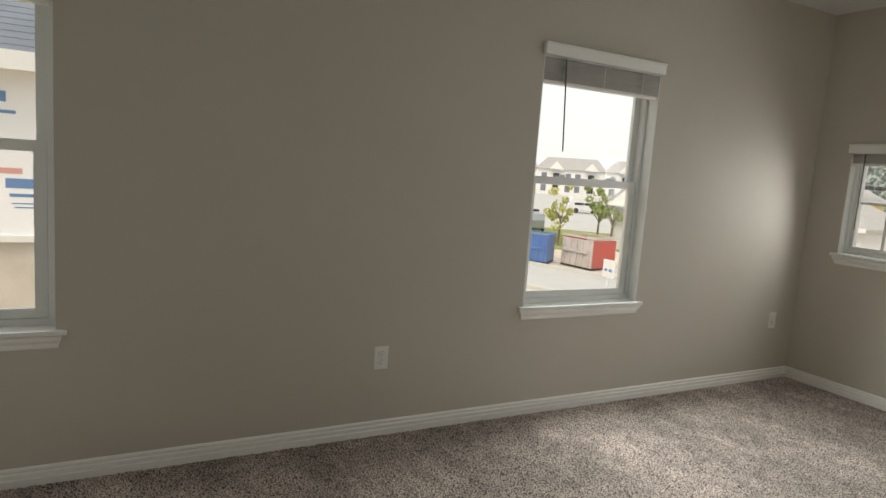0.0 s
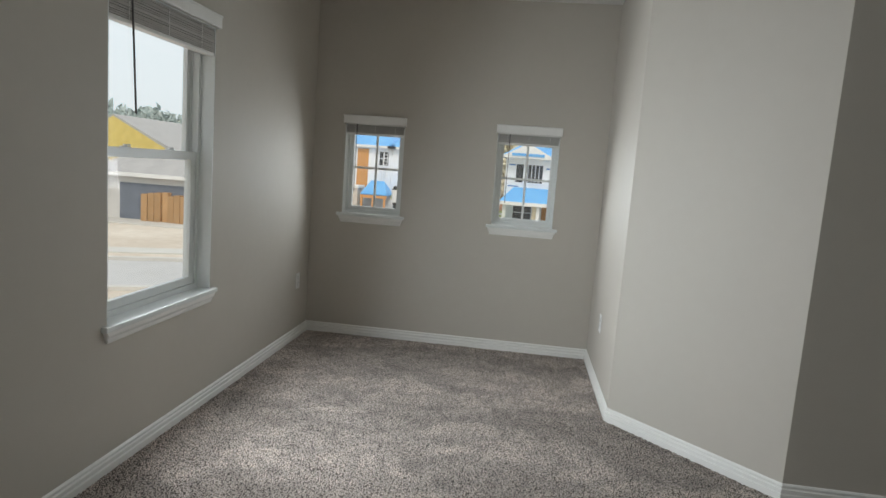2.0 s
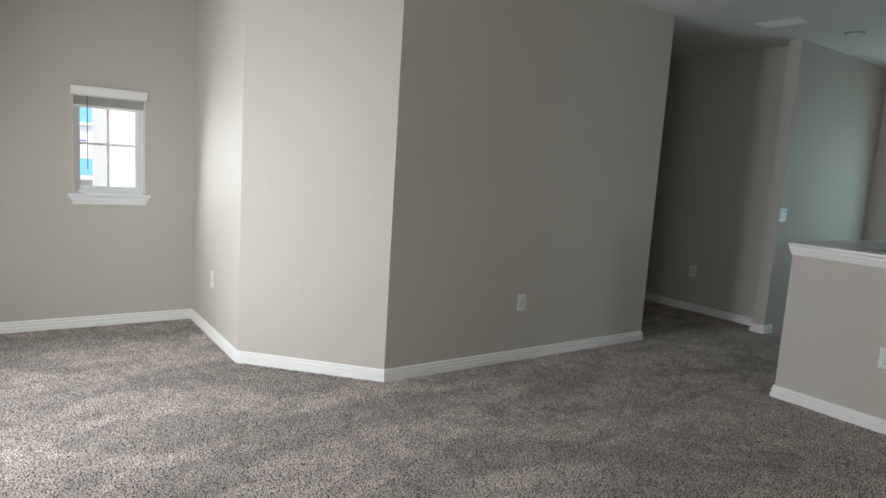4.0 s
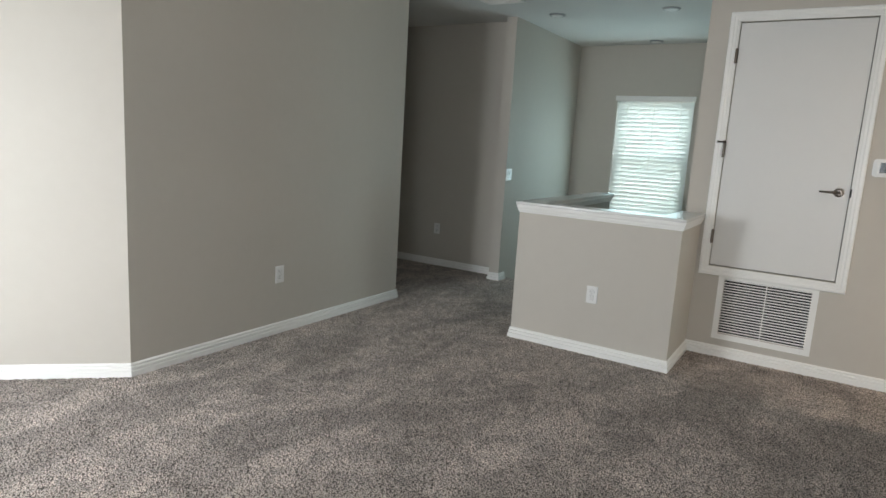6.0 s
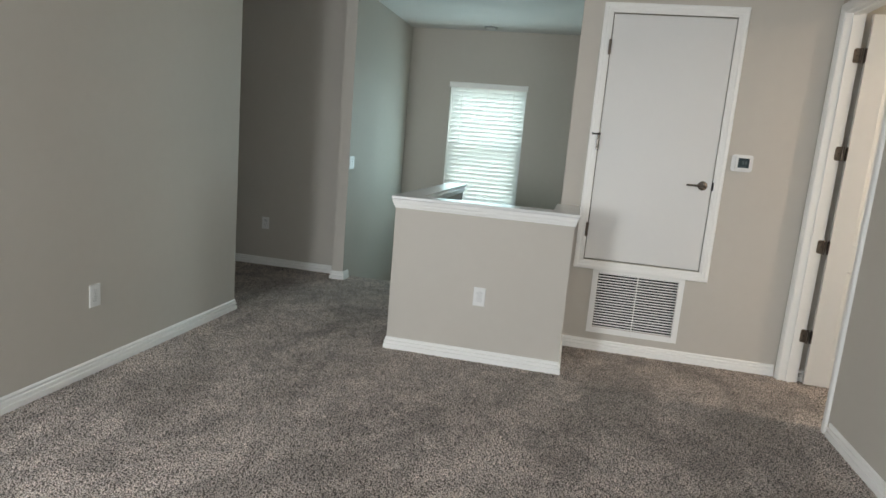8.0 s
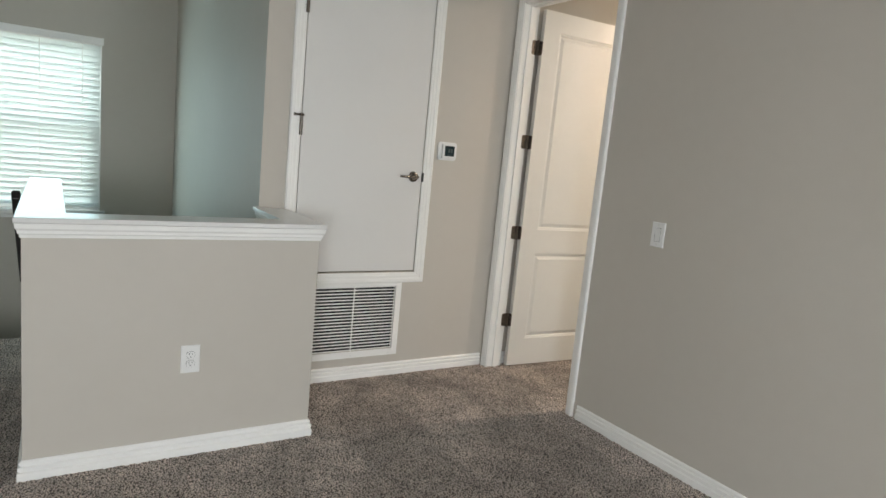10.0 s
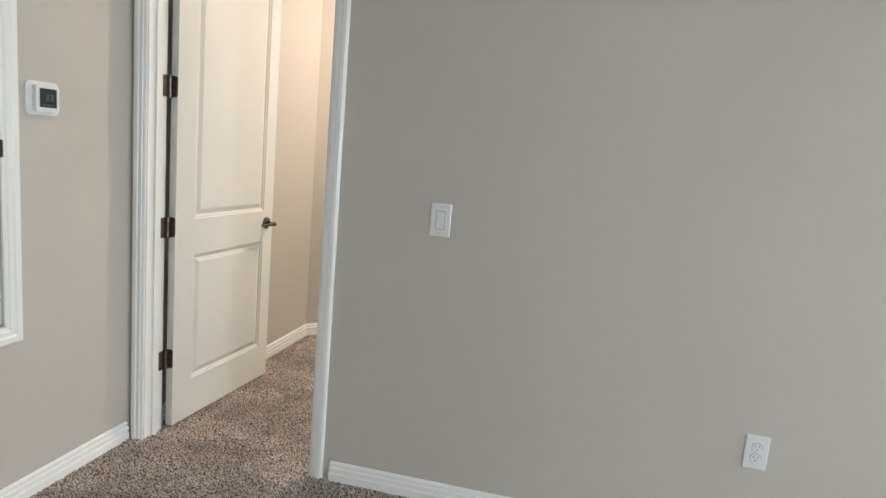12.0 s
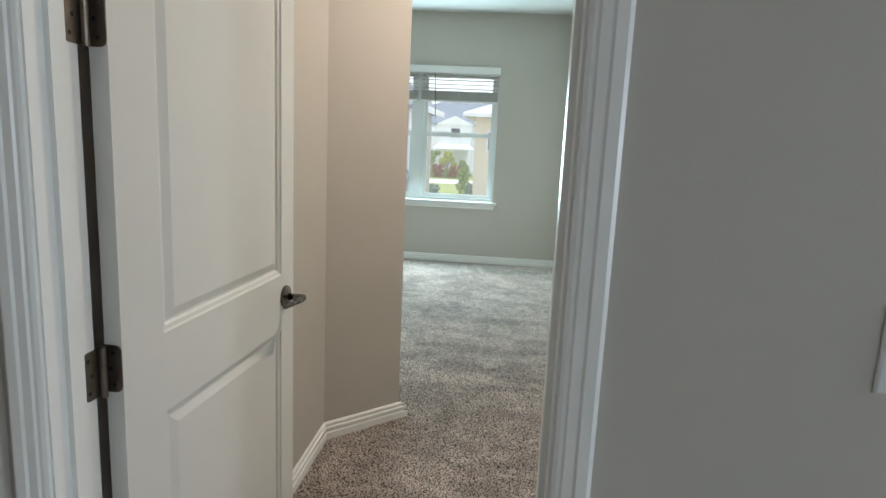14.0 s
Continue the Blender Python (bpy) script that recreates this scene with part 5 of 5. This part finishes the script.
for k in range(7):
    shrub((-71.5 - (k % 2), -11.2 + k * 0.75, GZ), 1.3, 1.0 + 0.3 * (k % 3), LEAF if k % 3 == 0 else MULCH, 24 + k, "green garden shrub beside the lawn" if k % 3 == 0 else "russet garden shrub beside the lawn", 220)


def woods(name, a0, a1, dist, count, top, mat, seed, label):
    """A far belt of trees: trunks are lost in it, crowns are clumps of many leaves."""
    rng = random.Random(seed)
    bm = bmesh.new()
    for _ in range(count):
        a, d = radians(rng.uniform(a0, a1)), dist * rng.uniform(0.95, 1.25)
        h = top * rng.uniform(0.55, 1.0)
        c = (d * math.cos(a), d * math.sin(a))
        for z in (0.25, 0.5, 0.72, 0.88):
            leaves(bm, (c[0], c[1], GZ + h * z), h * 0.16 * (1.25 - z * 0.6), 26, h * 0.06, rng, 1.2)
    tagged(thing(name, bm, mat), label, "woods", kind="stuff")


woods("far_woods", 20, 38, 130, 240, 12.5, HAZY, 11, "hazy blue-green woods behind the houses")
woods("autumn_woods", -2, 12, 110, 130, 13, AUTUMN, 12, "pale autumn woods behind the houses")
woods("far_woods", -190, -165, 150, 90, 12, HAZY, 13, "hazy woods behind the houses")
hedge = bmesh.new()
rng = random.Random(9)
for i in range(26):
    leaves(hedge, (24 + i * 0.42, 34.5 - i * 0.16, GZ + 0.35), 0.55, 60, 0.12, rng, 0.7)
tagged(thing("hedge", hedge, LEAFY), "low yellow-green hedge along the verge", "hedge")


# site clutter
def skip(at, turn, size, mat, end_mat, label):
    """An open steel waste skip with ribs and a lip."""
    l, w, h = size
    s = empty("waste_skip", Matrix.Translation(at) @ pose(0, 0, 0, 0, 0, turn), label, "waste skip")
    part("side", boxes((-l / 2, l / 2, -w / 2, -w / 2 + 0.06, 0.1, h)), mat, s)
    part("side", boxes((-l / 2, l / 2, w / 2 - 0.06, w / 2, 0.1, h)), mat, s)
    part("end", boxes((-l / 2, -l / 2 + 0.06, -w / 2 + 0.06, w / 2 - 0.06, 0.1, h)), end_mat, s)
    part("end", boxes((l / 2 - 0.06, l / 2, -w / 2 + 0.06, w / 2 - 0.06, 0.1, h)), end_mat, s)
    part("base", boxes((-l / 2, l / 2, -w / 2, w / 2, 0.0, 0.1)), DARK, s)
    part("lip", ring(-l / 2 - 0.04, l / 2 + 0.04, -w / 2 - 0.04, w / 2 + 0.04, 0.1, 0, 0.08), mat, s).matrix_local = pose(0, 0, h + 0.08, 90, 0, 0)
    for i in range(5):
        x = -l / 2 + (i + 0.5) * l / 5
        part("rib", boxes((x - 0.05, x + 0.05, -w / 2 - 0.06, -w / 2, 0.15, h - 0.05)), mat, s)
    part("sleeve", boxes((-l / 2 + 0.2, l / 2 - 0.2, -w / 2 - 0.14, -w / 2 - 0.061, h * 0.55, h * 0.55 + 0.16)), mat, s)
    return s


skip((19.5, 26.2, GZ + 0.02), -52, (1.6, 1.5, 1.35), BLUEPAINT, BLUEPAINT, "dented blue steel waste skip by the kerb")
skip((21.4, 24.3, GZ + 0.02), -82, (2.0, 1.8, 1.45), PALEPAINT, REDPAINT, "pale steel waste skip with a red end")
skip((16.4, 15.1, GZ + 0.02), -25, (1.8, 1.5, 1.1), BLUEPAINT, BLUEPAINT, "small blue steel waste skip on the street")


def post_sign(at, label):
    s = empty("site_sign", at, label, "sign")
    part("post", boxes((-0.04, 0.04, -0.04, 0.04, 0, 1.2)), STUCCO, s)
    part("board", box(bmesh.new(), -0.03, 0.03, -0.32, 0.32, 0.75, 1.45, bevel=0.02), STUCCO, s, "white board")
    part("printed_bar", boxes((-0.036, -0.031, -0.2, 0.2, 1.0, 1.1)), BLUEINK, s)


post_sign((16.9, 17.9, GZ), "small white site sign on a post")
post_sign((25.0, 13.6, GZ), "small white site sign on a post")
post_sign((27.6, 24.9, GZ), "small white site sign on a post")


def vehicle(at, turn, mat, van, label):
    v = empty("van" if van else "car", Matrix.Translation(at) @ pose(0, 0, 0, 0, 0, turn), label, "vehicle")
    prof = [(-2.3, 0.35), (2.3, 0.35), (2.35, 0.9), (1.3, 1.05), (0.7, 1.95 if van else 1.5), (-2.0, 2.0 if van else 1.45), (-2.35, 1.0)]
    bm = bmesh.new()
    a, b = [bm.verts.new((x, -0.9, z)) for x, z in prof], [bm.verts.new((x, 0.9, z)) for x, z in prof]
    bm.faces.new(a)
    bm.faces.new(b)
    for i in range(len(prof)):
        j = (i + 1) % len(prof)
        bm.faces.new((a[i], a[j], b[j], b[i]))
    bmesh.ops.bevel(bm, geom=bm.edges[:], offset=0.08, segments=2, affect="EDGES", profile=0.5)
    part("body", bm, mat, v)
    for y0, y1 in ((-0.915, -0.88), (0.88, 0.915)):
        part("side_window", boxes((-1.7, -0.5, y0, y1, 1.05, 1.35), (-0.4, 0.75, y0, y1, 1.05, 1.35)), DARKGLASS, v)
    ws = boxes((-0.02, 0.02, -0.75, 0.75, -0.3, 0.3))
    bmesh.ops.transform(ws, verts=ws.verts, matrix=pose(1.04, 0, 1.4, 0, -35, 0))
    part("windscreen", ws, DARKGLASS, v)
    for x in (-1.45, 1.45):
        for y in (-0.85, 0.85):
            part("wheel", rod(bmesh.new(), (x, y - 0.1, 0.33), (x, y + 0.1, 0.33), 0.33, sides=20), RUBBER, v)
    return v


vehicle((30.0, 41.5, GZ), 60, CARGREY, False, "grey parked car beyond the verge")
vehicle((53.0, 62.0, GZ), -20, CARWHITE, True, "white parked van in the car park")
vehicle((60.0, 62.0, GZ), 10, CARWHITE, True, "white parked van in the car park")
lamp = empty("street_lamp", (12, 3.70, GZ + 0.3), "black post-top street lamp with a white globe", "street lamp")
part("post", rod(bmesh.new(), (0, 0, -0.3), (0, 0, 3.4), 0.05, 0.03, sides=12), DARK, lamp)
part("globe", rod(bmesh.new(), (0, 0, 3.45), (0, 0, 3.70), 0.05, 0.075, sides=16), STUCCO, lamp, "white lantern glass")
part("collar", rod(bmesh.new(), (0, 0, 3.4), (0, 0, 3.45), 0.03, 0.05, sides=16), DARK, lamp)
part("finial", rod(bmesh.new(), (0, 0, 3.70), (0, 0, 3.78), 0.07, 0.015, sides=16), DARK, lamp)
